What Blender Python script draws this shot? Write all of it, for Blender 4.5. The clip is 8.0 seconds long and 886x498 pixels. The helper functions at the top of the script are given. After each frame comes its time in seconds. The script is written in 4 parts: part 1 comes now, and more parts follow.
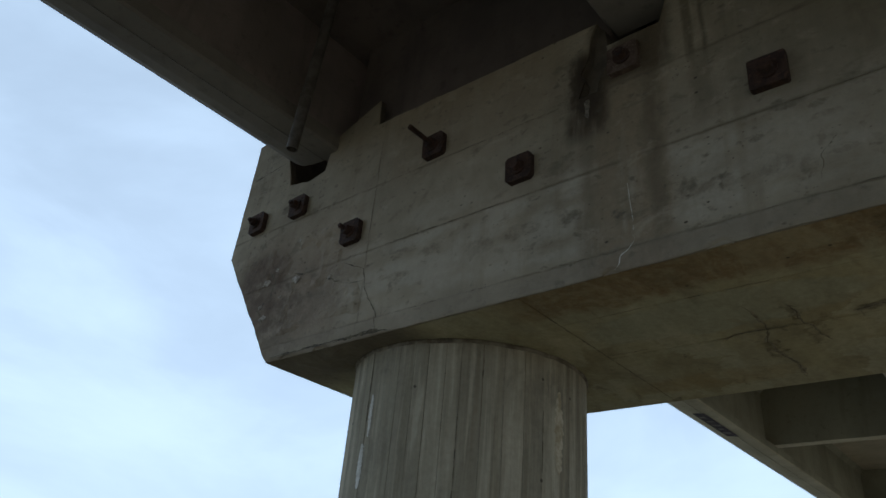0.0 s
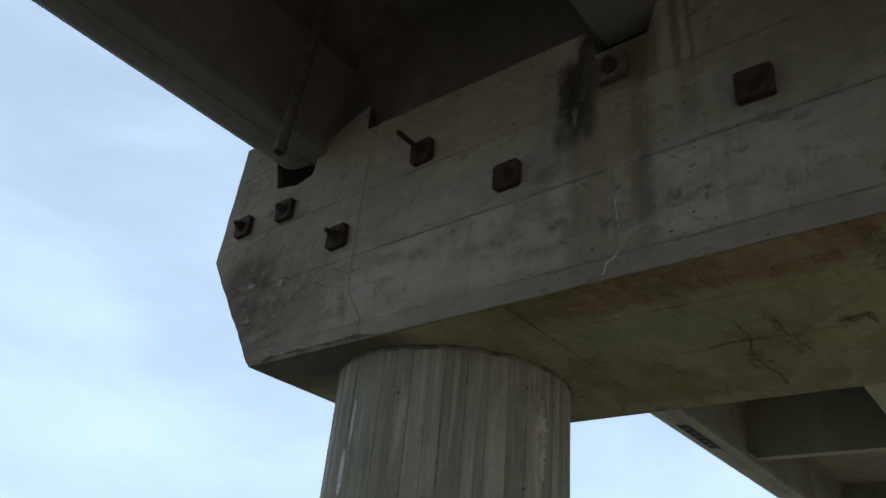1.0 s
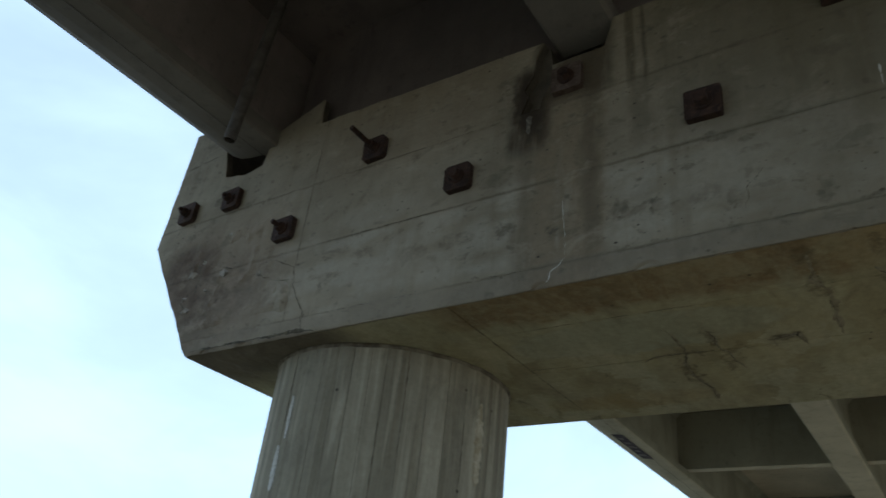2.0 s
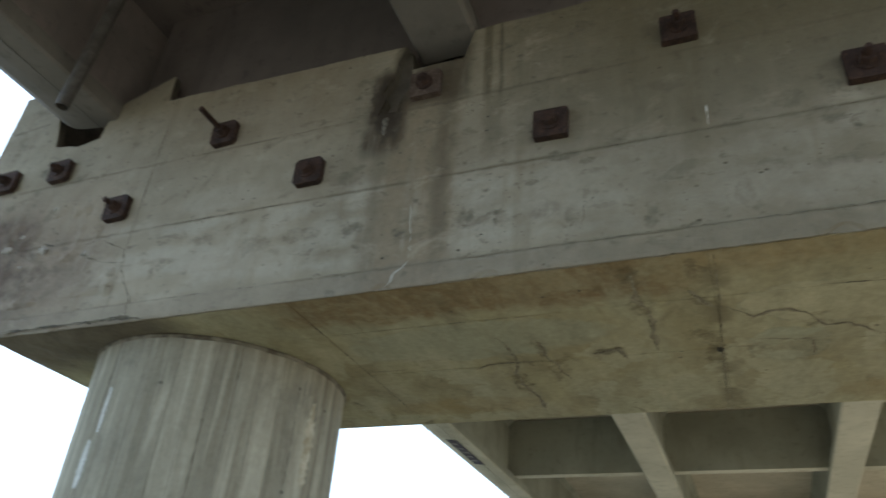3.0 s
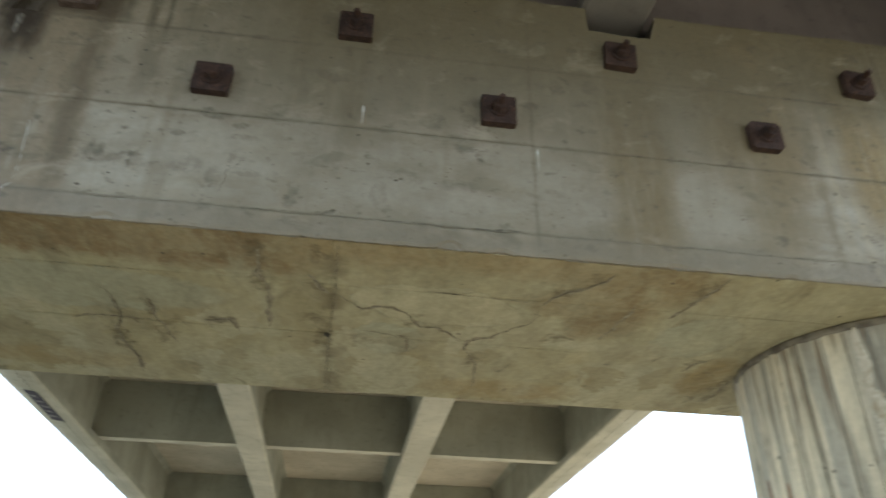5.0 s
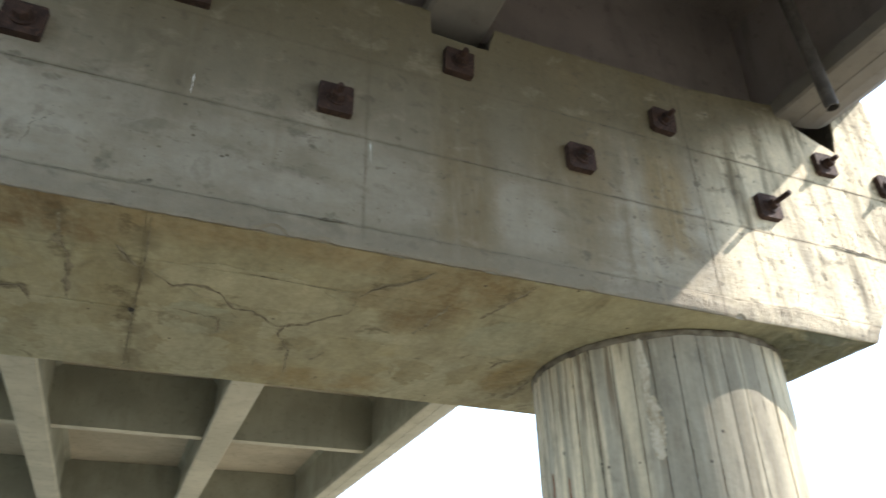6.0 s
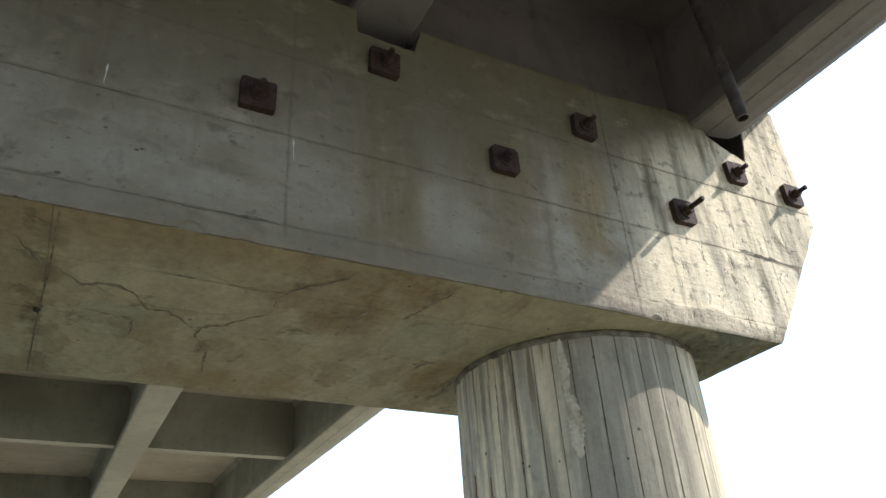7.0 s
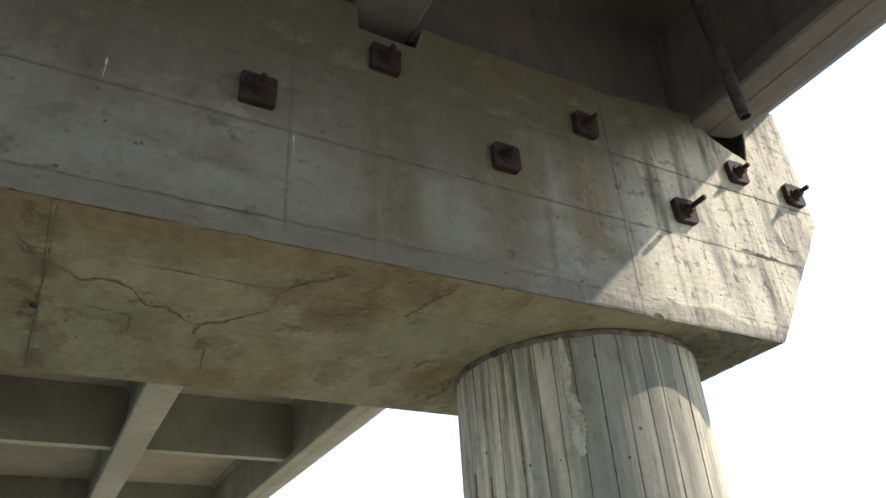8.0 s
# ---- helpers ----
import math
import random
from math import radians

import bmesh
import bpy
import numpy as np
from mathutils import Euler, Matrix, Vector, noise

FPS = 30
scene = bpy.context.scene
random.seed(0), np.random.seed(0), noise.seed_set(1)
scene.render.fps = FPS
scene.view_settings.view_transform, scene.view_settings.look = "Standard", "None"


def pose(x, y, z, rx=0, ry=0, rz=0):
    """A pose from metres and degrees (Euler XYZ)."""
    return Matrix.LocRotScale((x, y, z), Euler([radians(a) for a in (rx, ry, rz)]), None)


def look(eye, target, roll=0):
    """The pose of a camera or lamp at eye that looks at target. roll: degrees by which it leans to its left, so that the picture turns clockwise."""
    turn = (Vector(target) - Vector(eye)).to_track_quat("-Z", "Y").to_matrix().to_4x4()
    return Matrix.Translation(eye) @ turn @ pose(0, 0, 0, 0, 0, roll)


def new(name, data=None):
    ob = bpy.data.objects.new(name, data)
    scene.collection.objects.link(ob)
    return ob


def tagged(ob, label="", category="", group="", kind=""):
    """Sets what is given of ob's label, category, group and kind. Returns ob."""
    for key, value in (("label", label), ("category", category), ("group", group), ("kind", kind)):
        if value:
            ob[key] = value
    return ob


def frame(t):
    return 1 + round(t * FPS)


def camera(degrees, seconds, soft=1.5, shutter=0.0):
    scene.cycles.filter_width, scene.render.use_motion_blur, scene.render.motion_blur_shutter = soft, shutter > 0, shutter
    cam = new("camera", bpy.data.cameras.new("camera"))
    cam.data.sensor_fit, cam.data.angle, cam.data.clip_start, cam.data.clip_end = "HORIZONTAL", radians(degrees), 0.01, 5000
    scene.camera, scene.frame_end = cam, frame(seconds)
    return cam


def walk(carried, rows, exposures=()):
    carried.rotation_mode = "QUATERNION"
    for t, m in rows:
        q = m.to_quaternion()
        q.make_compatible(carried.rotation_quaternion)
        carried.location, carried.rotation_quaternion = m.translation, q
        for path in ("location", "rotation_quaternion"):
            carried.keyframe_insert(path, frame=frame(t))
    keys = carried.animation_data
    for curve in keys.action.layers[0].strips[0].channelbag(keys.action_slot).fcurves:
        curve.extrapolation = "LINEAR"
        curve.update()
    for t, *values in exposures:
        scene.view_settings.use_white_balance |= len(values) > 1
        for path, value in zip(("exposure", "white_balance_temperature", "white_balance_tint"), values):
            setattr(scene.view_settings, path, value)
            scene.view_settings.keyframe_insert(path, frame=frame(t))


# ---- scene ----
from mathutils import geometry

cam = camera(61.8, 8.0, shutter=0.5)
PATH = [
    (0, (0.021, -3.282, 1.541), (-1.163, -1.986, 2.499), 5.4),
    (0.5, (-0.003, -3.287, 1.512), (-1.165, -1.986, 2.49), 5.6),
    (1, (0.017, -3.259, 1.532), (-1.135, -1.952, 2.513), 5.9),
    (2.5, (0.03, -3.225, 1.528), (-0.871, -1.758, 2.546), 6.5),
    (3, (0.061, -3.186, 1.535), (-0.636, -1.626, 2.575), 5.0),
    (3.5, (0.063, -3.176, 1.523), (-0.435, -1.551, 2.577), 4.2),
    (4, (0.062, -3.163, 1.527), (-0.215, -1.482, 2.575), 3.0),
    (4.5, (0.074, -3.162, 1.519), (0.038, -1.456, 2.562), 1.6),
    (5, (0.128, -3.19, 1.525), (0.354, -1.487, 2.55), 1.1),
    (6.5, (0.144, -3.227, 1.511), (0.954, -1.693, 2.507), -2.9),
    (7, (0.161, -3.211, 1.501), (1.016, -1.706, 2.504), -4.0),
    (7.5, (0.169, -3.192, 1.496), (1.021, -1.689, 2.503), -4.0),
    (8, (0.171, -3.165, 1.481), (1.026, -1.667, 2.492), -3.9),
]
EXPOSURES = [(0.0, -0.66, 6450, 13), (1.2, -0.64, 6450, 13), (2.5, 0.19, 6200, 8), (3.0, 0.92, 6330, 11), (3.5, 1.41, 6570, 12), (4.5, 1.45, 6570, 12),
             (5.2, 1.38, 6420, 13), (6.3, 1.04, 6220, 14), (7.0, 0.62, 6120, 14), (8.0, 0.54, 6120, 14)]
walk(cam, [(t, look(eye, target, roll)) for t, eye, target, roll in PATH], EXPOSURES)

# ---- light ----
SUN = Vector((0.505, -0.235, 0.475)).normalized()
sun_data = bpy.data.lights.new("sun", "SUN")
sun_data.energy, sun_data.angle, sun_data.color = 5.0, radians(0.53), (1.0, 0.95, 0.86)
sun = new("sun", sun_data)
sun.matrix_world = look(SUN * 60, (0, 0, 0))

world = bpy.data.worlds.new("sky")
scene.world = world
world.use_nodes = True


class Graph:
    """Small helper to write node graphs as expressions."""

    def __init__(self, tree):
        self.t = tree

    def put(self, socket, value):
        if isinstance(value, bpy.types.NodeSocket):
            self.t.links.new(value, socket)
        elif isinstance(value, tuple) and len(value) == 3 and socket.type == "RGBA":
            socket.default_value = (*value, 1)
        else:
            socket.default_value = value

    def node(self, kind):
        return self.t.nodes.new(kind)

    def math(self, op, a, b=0.0, clamp=False):
        n = self.node("ShaderNodeMath")
        n.operation, n.use_clamp = op, clamp
        self.put(n.inputs[0], a)
        self.put(n.inputs[1], b)
        return n.outputs[0]

    def mul(self, *v):
        out = v[0]
        for x in v[1:]:
            out = self.math("MULTIPLY", out, x)
        return out

    def add(self, a, b):
        return self.math("ADD", a, b)

    def top(self, a, b):
        return self.math("MAXIMUM", a, b)

    def step(self, v, lo, hi):
        """0 below lo, 1 above hi, smooth between; lo may exceed hi."""
        n = self.node("ShaderNodeMapRange")
        n.interpolation_type = "SMOOTHSTEP"
        self.put(n.inputs[0], v)
        flip = lo > hi
        n.inputs[1].default_value, n.inputs[2].default_value = (hi, lo) if flip else (lo, hi)
        n.inputs[3].default_value, n.inputs[4].default_value = (1, 0) if flip else (0, 1)
        return n.outputs[0]

    def band(self, v, lo, hi, soft):
        return self.mul(self.step(v, lo - soft, lo + soft), self.step(v, hi + soft, hi - soft))

    def noise(self, vec, scale, detail=4.0, rough=0.55, distort=0.0):
        n = self.node("ShaderNodeTexNoise")
        self.put(n.inputs["Vector"], vec)
        n.inputs["Scale"].default_value, n.inputs["Detail"].default_value = scale, detail
        n.inputs["Roughness"].default_value, n.inputs["Distortion"].default_value = rough, distort
        return n.outputs["Fac"]

    def voronoi(self, vec, scale, feature="F1"):
        n = self.node("ShaderNodeTexVoronoi")
        n.feature = feature
        self.put(n.inputs["Vector"], vec)
        n.inputs["Scale"].default_value = scale
        return n.outputs["Distance"]

    def stretch(self, vec, x, y, z):
        n = self.node("ShaderNodeVectorMath")
        n.operation = "MULTIPLY"
        self.put(n.inputs[0], vec)
        n.inputs[1].default_value = (x, y, z)
        return n.outputs[0]

    def mix(self, f, a, b, blend="MIX"):
        n = self.node("ShaderNodeMix")
        n.data_type, n.blend_type = "RGBA", blend
        self.put(n.inputs["Factor"], f)
        self.put(n.inputs[6], a)
        self.put(n.inputs[7], b)
        return n.outputs[2]

    def blob(self, u, v, cu, cv, ru, rv, turn=0.0, soft=0.35):
        """1 inside an ellipse on the plane of u and v, fading out over its rim."""
        du, dv = self.math("SUBTRACT", u, cu), self.math("SUBTRACT", v, cv)
        if turn:
            c, w = math.cos(radians(turn)), math.sin(radians(turn))
            du, dv = self.add(self.mul(du, c), self.mul(dv, w)), self.add(self.mul(du, -w), self.mul(dv, c))
        du, dv = self.mul(du, 1 / ru), self.mul(dv, 1 / rv)
        return self.step(self.add(self.mul(du, du), self.mul(dv, dv)), 1 + soft, 1 - soft)

    def bump(self, height, strength, distance):
        n = self.node("ShaderNodeBump")
        n.inputs["Strength"].default_value, n.inputs["Distance"].default_value = strength, distance
        self.put(n.inputs["Height"], height)
        return n.outputs[0]


def sky_nodes():
    g = Graph(world.node_tree)
    back = world.node_tree.nodes["Background"]
    sky = g.node("ShaderNodeTexSky")
    sky.sky_type, sky.sun_disc = "NISHITA", False
    sky.sun_elevation = math.asin(SUN.z)
    sky.sun_rotation = math.atan2(SUN.x, SUN.y)
    sky.air_density, sky.dust_density, sky.ozone_density = 1.0, 1.6, 1.2
    where = g.node("ShaderNodeTexCoord").outputs["Generated"]
    wisps = g.noise(g.stretch(where, 1.0, 1.0, 2.6), 2.1, 6, 0.55, 0.4)
    cover = g.math("MULTIPLY_ADD", g.step(wisps, 0.30, 0.74), 0.24)
    cover.node.inputs[2].default_value = 0.62
    level = g.node("ShaderNodeSeparateXYZ")
    g.put(level.inputs[0], where)
    cover = g.math("ADD", cover, g.mul(g.step(level.outputs[2], 0.62, 0.12), 0.13), True)
    g.put(back.inputs[0], g.mix(cover, sky.outputs[0], (16.4, 22.1, 28.2)))
    back.inputs[1].default_value = 0.07


sky_nodes()


# ---- materials ----
def material(name, rough=0.9, metal=0.0, spec=0.3):
    m = bpy.data.materials.new(name)
    m.use_nodes = True
    g = Graph(m.node_tree)
    shader = m.node_tree.nodes["Principled BSDF"]
    shader.inputs["Roughness"].default_value = rough
    shader.inputs["Metallic"].default_value = metal
    shader.inputs["Specular IOR Level"].default_value = spec
    where = g.node("ShaderNodeNewGeometry").outputs["Position"]
    axes = g.node("ShaderNodeSeparateXYZ")
    g.put(axes.inputs[0], where)
    return m, g, shader, where, axes.outputs


def chance(g):
    return g.node("ShaderNodeObjectInfo").outputs["Random"]


def face_concrete():
    """Weathered cast concrete of the cap's front, with water streaks, pits and lime."""
    m, g, s, p, (x, y, z) = material("face_concrete")
    wob = g.math("MULTIPLY", g.math("SUBTRACT", g.noise(p, 1.6, 3), 0.5), 0.30)
    fine = g.math("MULTIPLY", g.math("SUBTRACT", g.noise(p, 9, 3), 0.5), 0.10)
    xw = g.add(g.add(x, g.math("MULTIPLY", wob, 0.5)), fine)
    zw = g.add(z, wob)
    cloud = g.step(g.noise(p, 1.3, 5, 0.6, 0.3), 0.32, 0.70)
    c = g.mix(cloud, (0.30, 0.288, 0.242), (0.415, 0.402, 0.345))
    c = g.mix(g.mul(chance(g), 0.22), c, (0.44, 0.43, 0.385))
    mott = g.step(g.noise(p, 5.5, 6, 0.65), 0.42, 0.66)
    c = g.mix(g.mul(mott, 0.42), c, (0.225, 0.214, 0.176))
    # pale, lime-washed lower boards
    low = g.mul(g.band(zw, 3.62, 4.22, 0.10), g.step(g.noise(g.stretch(p, 1, 1, 2.2), 2.4, 4), 0.36, 0.60))
    c = g.mix(g.mul(low, 0.52), c, (0.52, 0.53, 0.505))
    # vertical wash streaks
    run = g.noise(g.stretch(p, 6.0, 6.0, 0.42), 1.0, 5, 0.6)
    c = g.mix(g.mul(g.step(run, 0.52, 0.74), 0.42), c, (0.225, 0.205, 0.155))
    run2 = g.noise(g.stretch(p, 13.0, 13.0, 0.7), 1.0, 3, 0.5)
    c = g.mix(g.mul(g.step(run2, 0.58, 0.78), g.step(z, 3.5, 5.2), 0.30), c, (0.16, 0.145, 0.115))

    def stain(lo, hi, soft, z0, z1, zs, colour, amount):
        nonlocal c
        grain = g.step(g.noise(g.stretch(p, 5, 5, 0.8), 1.7, 4), 0.20, 0.52)
        c = g.mix(g.mul(g.band(xw, lo, hi, soft), g.band(z, z0, z1, zs), grain, amount), c, colour)

    stain(-1.84, -1.34, 0.05, 3.2, 5.05, 0.15, (0.275, 0.240, 0.182), 0.75)
    stain(-1.47, -1.36, 0.05, 3.6, 5.30, 0.20, (0.15, 0.135, 0.105), 0.62)
    stain(-1.91, -1.80, 0.05, 3.5, 4.60, 0.25, (0.19, 0.172, 0.135), 0.60)
    stain(-1.66, -1.58, 0.04, 3.6, 4.30, 0.20, (0.22, 0.20, 0.155), 0.50)
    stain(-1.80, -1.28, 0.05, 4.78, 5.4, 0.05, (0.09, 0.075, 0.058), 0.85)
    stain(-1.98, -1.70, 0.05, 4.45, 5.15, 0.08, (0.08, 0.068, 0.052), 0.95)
    drift = g.add(x, g.math("MULTIPLY", g.math("SUBTRACT", g.noise(g.stretch(p, 1, 1, 0.35), 5, 2), 0.5), 0.05))
    for lo, hi, tint in ((-1.19, -1.135, (0.125, 0.112, 0.085)), (-1.085, -1.060, (0.085, 0.077, 0.06))):
        c = g.mix(g.mul(g.band(drift, lo, hi, 0.014), g.step(z, 4.68, 4.78), g.step(g.noise(g.stretch(p, 5, 5, 1.2), 2.0, 4), 0.25, 0.50), 0.85), c, tint)
    stain(-1.17, -1.06, 0.03, 4.30, 4.75, 0.12, (0.18, 0.165, 0.13), 0.55)
    stain(-5.35, -4.72, 0.12, 3.80, 4.48, 0.12, (0.15, 0.12, 0.11), 0.72)
    stain(-4.60, -4.25, 0.10, 3.70, 4.25, 0.12, (0.20, 0.165, 0.145), 0.45)
    stain(-0.33, -0.22, 0.03, 4.30, 5.5, 0.20, (0.165, 0.145, 0.098), 0.62)
    stain(-0.04, 0.07, 0.03, 4.05, 4.85, 0.25, (0.17, 0.15, 0.10), 0.66)
    stain(-0.20, -0.06, 0.05, 4.20, 5.5, 0.25, (0.23, 0.20, 0.135), 0.50)
    stain(1.48, 1.86, 0.10, 3.50, 4.95, 0.15, (0.245, 0.203, 0.122), 0.92)
    stain(2.10, 2.70, 0.14, 4.10, 5.50, 0.3, (0.258, 0.210, 0.124), 0.92)
    stain(2.30, 2.62, 0.12, 3.60, 4.30, 0.2, (0.275, 0.232, 0.148), 0.75)
    stain(3.00, 3.30, 0.10, 3.80, 5.40, 0.2, (0.28, 0.225, 0.12), 0.85)
    stain(3.70, 3.80, 0.03, 4.40, 5.45, 0.10, (0.125, 0.112, 0.08), 0.80)
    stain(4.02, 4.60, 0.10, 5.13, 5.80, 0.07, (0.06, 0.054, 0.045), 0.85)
    stain(2.74, 2.80, 0.03, 3.55, 4.55, 0.10, (0.20, 0.18, 0.13), 0.70)
    stain(3.62, 4.30, 0.10, 4.50, 5.60, 0.3, (0.15, 0.14, 0.115), 0.60)
    # upper middle darkened further, as painted shade under the deck
    stain(-0.90, 2.40, 0.40, 4.20, 5.60, 0.30, (0.185, 0.182, 0.152), 0.50)
    stain(-3.60, -2.10, 0.30, 4.70, 5.5, 0.2, (0.25, 0.21, 0.15), 0.45)
    stain(-5.40, -3.95, 0.25, 3.30, 4.70, 0.25, (0.31, 0.255, 0.21), 0.42)
    wash = g.mul(g.step(x, 2.2, 3.2), g.step(g.noise(g.stretch(p, 9, 9, 0.35), 1.0, 4, 0.6), 0.50, 0.68))
    c = g.mix(g.mul(wash, 0.5), c, (0.47, 0.43, 0.33))
    soot = g.mul(g.step(x, 2.4, 3.4), g.step(g.noise(g.stretch(p, 11, 11, 0.5), 1.3, 5, 0.62), 0.54, 0.68))
    c = g.mix(g.mul(soot, 0.6), c, (0.15, 0.138, 0.105))
    # olive stain of the top row, deepened to paint the deck's shade on it
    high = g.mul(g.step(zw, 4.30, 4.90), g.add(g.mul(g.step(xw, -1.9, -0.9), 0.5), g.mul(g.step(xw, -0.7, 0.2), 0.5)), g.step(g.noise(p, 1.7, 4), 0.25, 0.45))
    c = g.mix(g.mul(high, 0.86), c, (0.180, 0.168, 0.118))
    # cream skin of the exposed end, lightened to near white as painted sunlight
    sun_end = g.mul(g.step(xw, 3.35, 3.8), g.step(g.add(z, g.mul(x, -0.55)), 3.05, 2.55), g.step(g.noise(g.stretch(p, 3.5, 3.5, 0.6), 1.4, 4), 0.30, 0.55))
    c = g.mix(g.mul(sun_end, 0.82), c, (0.95, 0.92, 0.765))
    dark_run = g.mul(g.step(x, 3.5, 4.0), g.step(g.noise(g.stretch(p, 7, 7, 0.7), 1.2, 5, 0.64), 0.53, 0.68))
    c = g.mix(g.mul(dark_run, 0.74), c, (0.17, 0.155, 0.115))
    pock = g.mul(g.step(g.add(x, g.mul(z, -0.9)), -0.35, 0.75), g.step(x, 3.3, 3.8), g.step(g.noise(g.stretch(p, 15, 15, 7), 1.0, 5, 0.65), 0.57, 0.66))
    c = g.mix(g.mul(pock, 0.7), c, (0.14, 0.125, 0.10))
    # bug holes and horizontal smears
    fray = g.math("MULTIPLY", g.math("SUBTRACT", g.noise(p, 26, 5, 0.7), 0.5), 0.22)
    smear = g.step(g.add(g.noise(g.stretch(p, 4.2, 4.2, 8.0), 1.0, 4, 0.6, 0.5), fray), 0.565, 0.70)
    c = g.mix(g.mul(smear, 0.52), c, (0.145, 0.138, 0.115))
    chips = g.step(g.add(g.noise(g.stretch(p, 10.0, 10.0, 14.0), 1.0, 3, 0.55, 0.3), fray), 0.59, 0.73)
    c = g.mix(g.mul(chips, 0.64), c, (0.12, 0.115, 0.10))
    # single dark scars left by the formwork
    wu = g.math("MULTIPLY", g.math("SUBTRACT", g.noise(p, 13, 5, 0.65), 0.5), 0.17)
    wv = g.math("MULTIPLY", g.math("SUBTRACT", g.noise(g.stretch(p, 1, 1, 1.7), 11, 5, 0.65, 0.4), 0.5), 0.11)
    us, vs = g.add(x, wu), g.add(z, wv)
    scars = 0.0
    for cu, cv, ru, rv in ((-0.87, 4.02, 0.045, 0.022), (-0.53, 4.03, 0.06, 0.022), (-0.78, 3.82, 0.085, 0.05), (-0.64, 3.76, 0.03, 0.06),
                           (-0.69, 4.16, 0.09, 0.025), (-0.53, 4.77, 0.055, 0.020), (0.63, 3.84, 0.115, 0.034), (0.67, 4.10, 0.06, 0.024),
                           (0.21, 3.74, 0.04, 0.075), (-0.24, 3.69, 0.03, 0.065), (0.48, 4.27, 0.075, 0.055), (0.69, 4.31, 0.05, 0.045)):
        scars = g.top(scars, g.blob(us, vs, cu, cv, ru, rv, 0.0, 0.7))
    for cu, cv, ru, rv in ((0.87, 4.89, 0.06, 0.022), (0.70, 4.63, 0.06, 0.018), (1.17, 3.86, 0.05, 0.025), (-1.25, 3.84, 0.06, 0.06),
                           (-0.48, 3.79, 0.08, 0.02), (-2.66, 3.90, 0.11, 0.06), (-2.33, 3.91, 0.13, 0.05), (-1.97, 3.89, 0.07, 0.05),
                           (-3.10, 4.00, 0.09, 0.035), (-3.40, 3.87, 0.14, 0.025), (1.42, 4.66, 0.05, 0.05), (1.22, 4.62, 0.035, 0.045)):
        scars = g.top(scars, g.blob(us, vs, cu, cv, ru, rv, 0.0, 0.7))
    c = g.mix(g.mul(scars, g.step(g.noise(p, 17, 6, 0.7), 0.30, 0.62), 0.72), c, (0.135, 0.13, 0.112))
    worn = 0.0
    for cu, cv, ru, rv in ((-2.85, 3.80, 0.30, 0.12), (-0.55, 3.90, 0.40, 0.16), (0.45, 3.75, 0.45, 0.10), (1.30, 3.85, 0.25, 0.16),
                           (-3.0, 4.32, 0.35, 0.10), (2.05, 3.85, 0.20, 0.22)):
        worn = g.top(worn, g.blob(us, vs, cu, cv, ru, rv, 0.0, 0.7))
    c = g.mix(g.mul(worn, 0.40), c, (0.50, 0.50, 0.47))
    scuff = g.step(g.add(g.noise(g.stretch(p, 2.4, 2.4, 4.0), 1.3, 4, 0.6, 0.6), fray), 0.56, 0.72)
    c = g.mix(g.mul(scuff, 0.38), c, (0.52, 0.51, 0.455))
    holes = g.step(g.voronoi(g.stretch(p, 1, 1, 1.6), 9.0), 0.13, 0.07)
    sel = g.step(g.noise(p, 2.3, 3), 0.50, 0.60)
    c = g.mix(g.mul(holes, sel, 0.85), c, (0.09, 0.082, 0.07))
    tiny = g.step(g.voronoi(g.stretch(p, 1, 1, 1.4), 21.0), 0.17, 0.08)
    spots = g.step(g.noise(p, 3.7, 3), 0.50, 0.62)
    c = g.mix(g.mul(tiny, spots, 0.7), c, (0.11, 0.10, 0.085))
    # grime along the board joints
    for level in (4.17, 4.76, 3.578):
        near = g.band(g.add(z, g.math("MULTIPLY", fine, 0.30)), level - 0.006, level + 0.008, 0.014)
        c = g.mix(g.mul(near, g.step(g.noise(p, 4.1, 6, 0.65), 0.34, 0.56), 0.80), c, (0.14, 0.125, 0.095))
    for place in (1.05, 3.43, -3.75):
        near = g.band(g.add(x, g.math("MULTIPLY", fine, 0.25)), place - 0.006, place + 0.010, 0.012)
        c = g.mix(g.mul(near, g.step(g.noise(p, 3.7, 6, 0.65), 0.34, 0.58), 0.65), c, (0.15, 0.135, 0.105))
    # bottom strip greyed, painting the shading of its downward tilt
    rim = g.step(zw, 3.60, 3.54)
    c = g.mix(g.mul(rim, 0.40), c, (0.25, 0.245, 0.23))
    speck = g.noise(p, 22, 8, 0.72)
    tone = g.math("MULTIPLY_ADD", g.add(g.mul(speck, 0.55), g.mul(g.noise(p, 3.0, 8, 0.7), 0.45)), 1.15)
    tone.node.inputs[2].default_value = 0.42
    shade = g.node("ShaderNodeCombineColor")
    for i in range(3):
        g.put(shade.inputs[i], tone)
    c = g.mix(1.0, c, shade.outputs[0], "MULTIPLY")
    # middle of the front mixed darker, towards olive
    mid_dark = g.mul(g.band(xw, -0.7, 2.7, 0.4), g.step(g.noise(p, 1.1, 3), 0.2, 0.45))
    c = g.mix(g.mul(mid_dark, 0.40), c, (0.20, 0.185, 0.135))
    # left part made paler, painting the sky's light from the open side
    left_light = g.mul(g.step(xw, -1.9, -2.6), g.step(xw, -4.7, -4.1), g.step(g.noise(p, 1.4, 4), 0.25, 0.5))
    c = g.mix(g.mul(left_light, 0.24), c, (0.52, 0.485, 0.425))
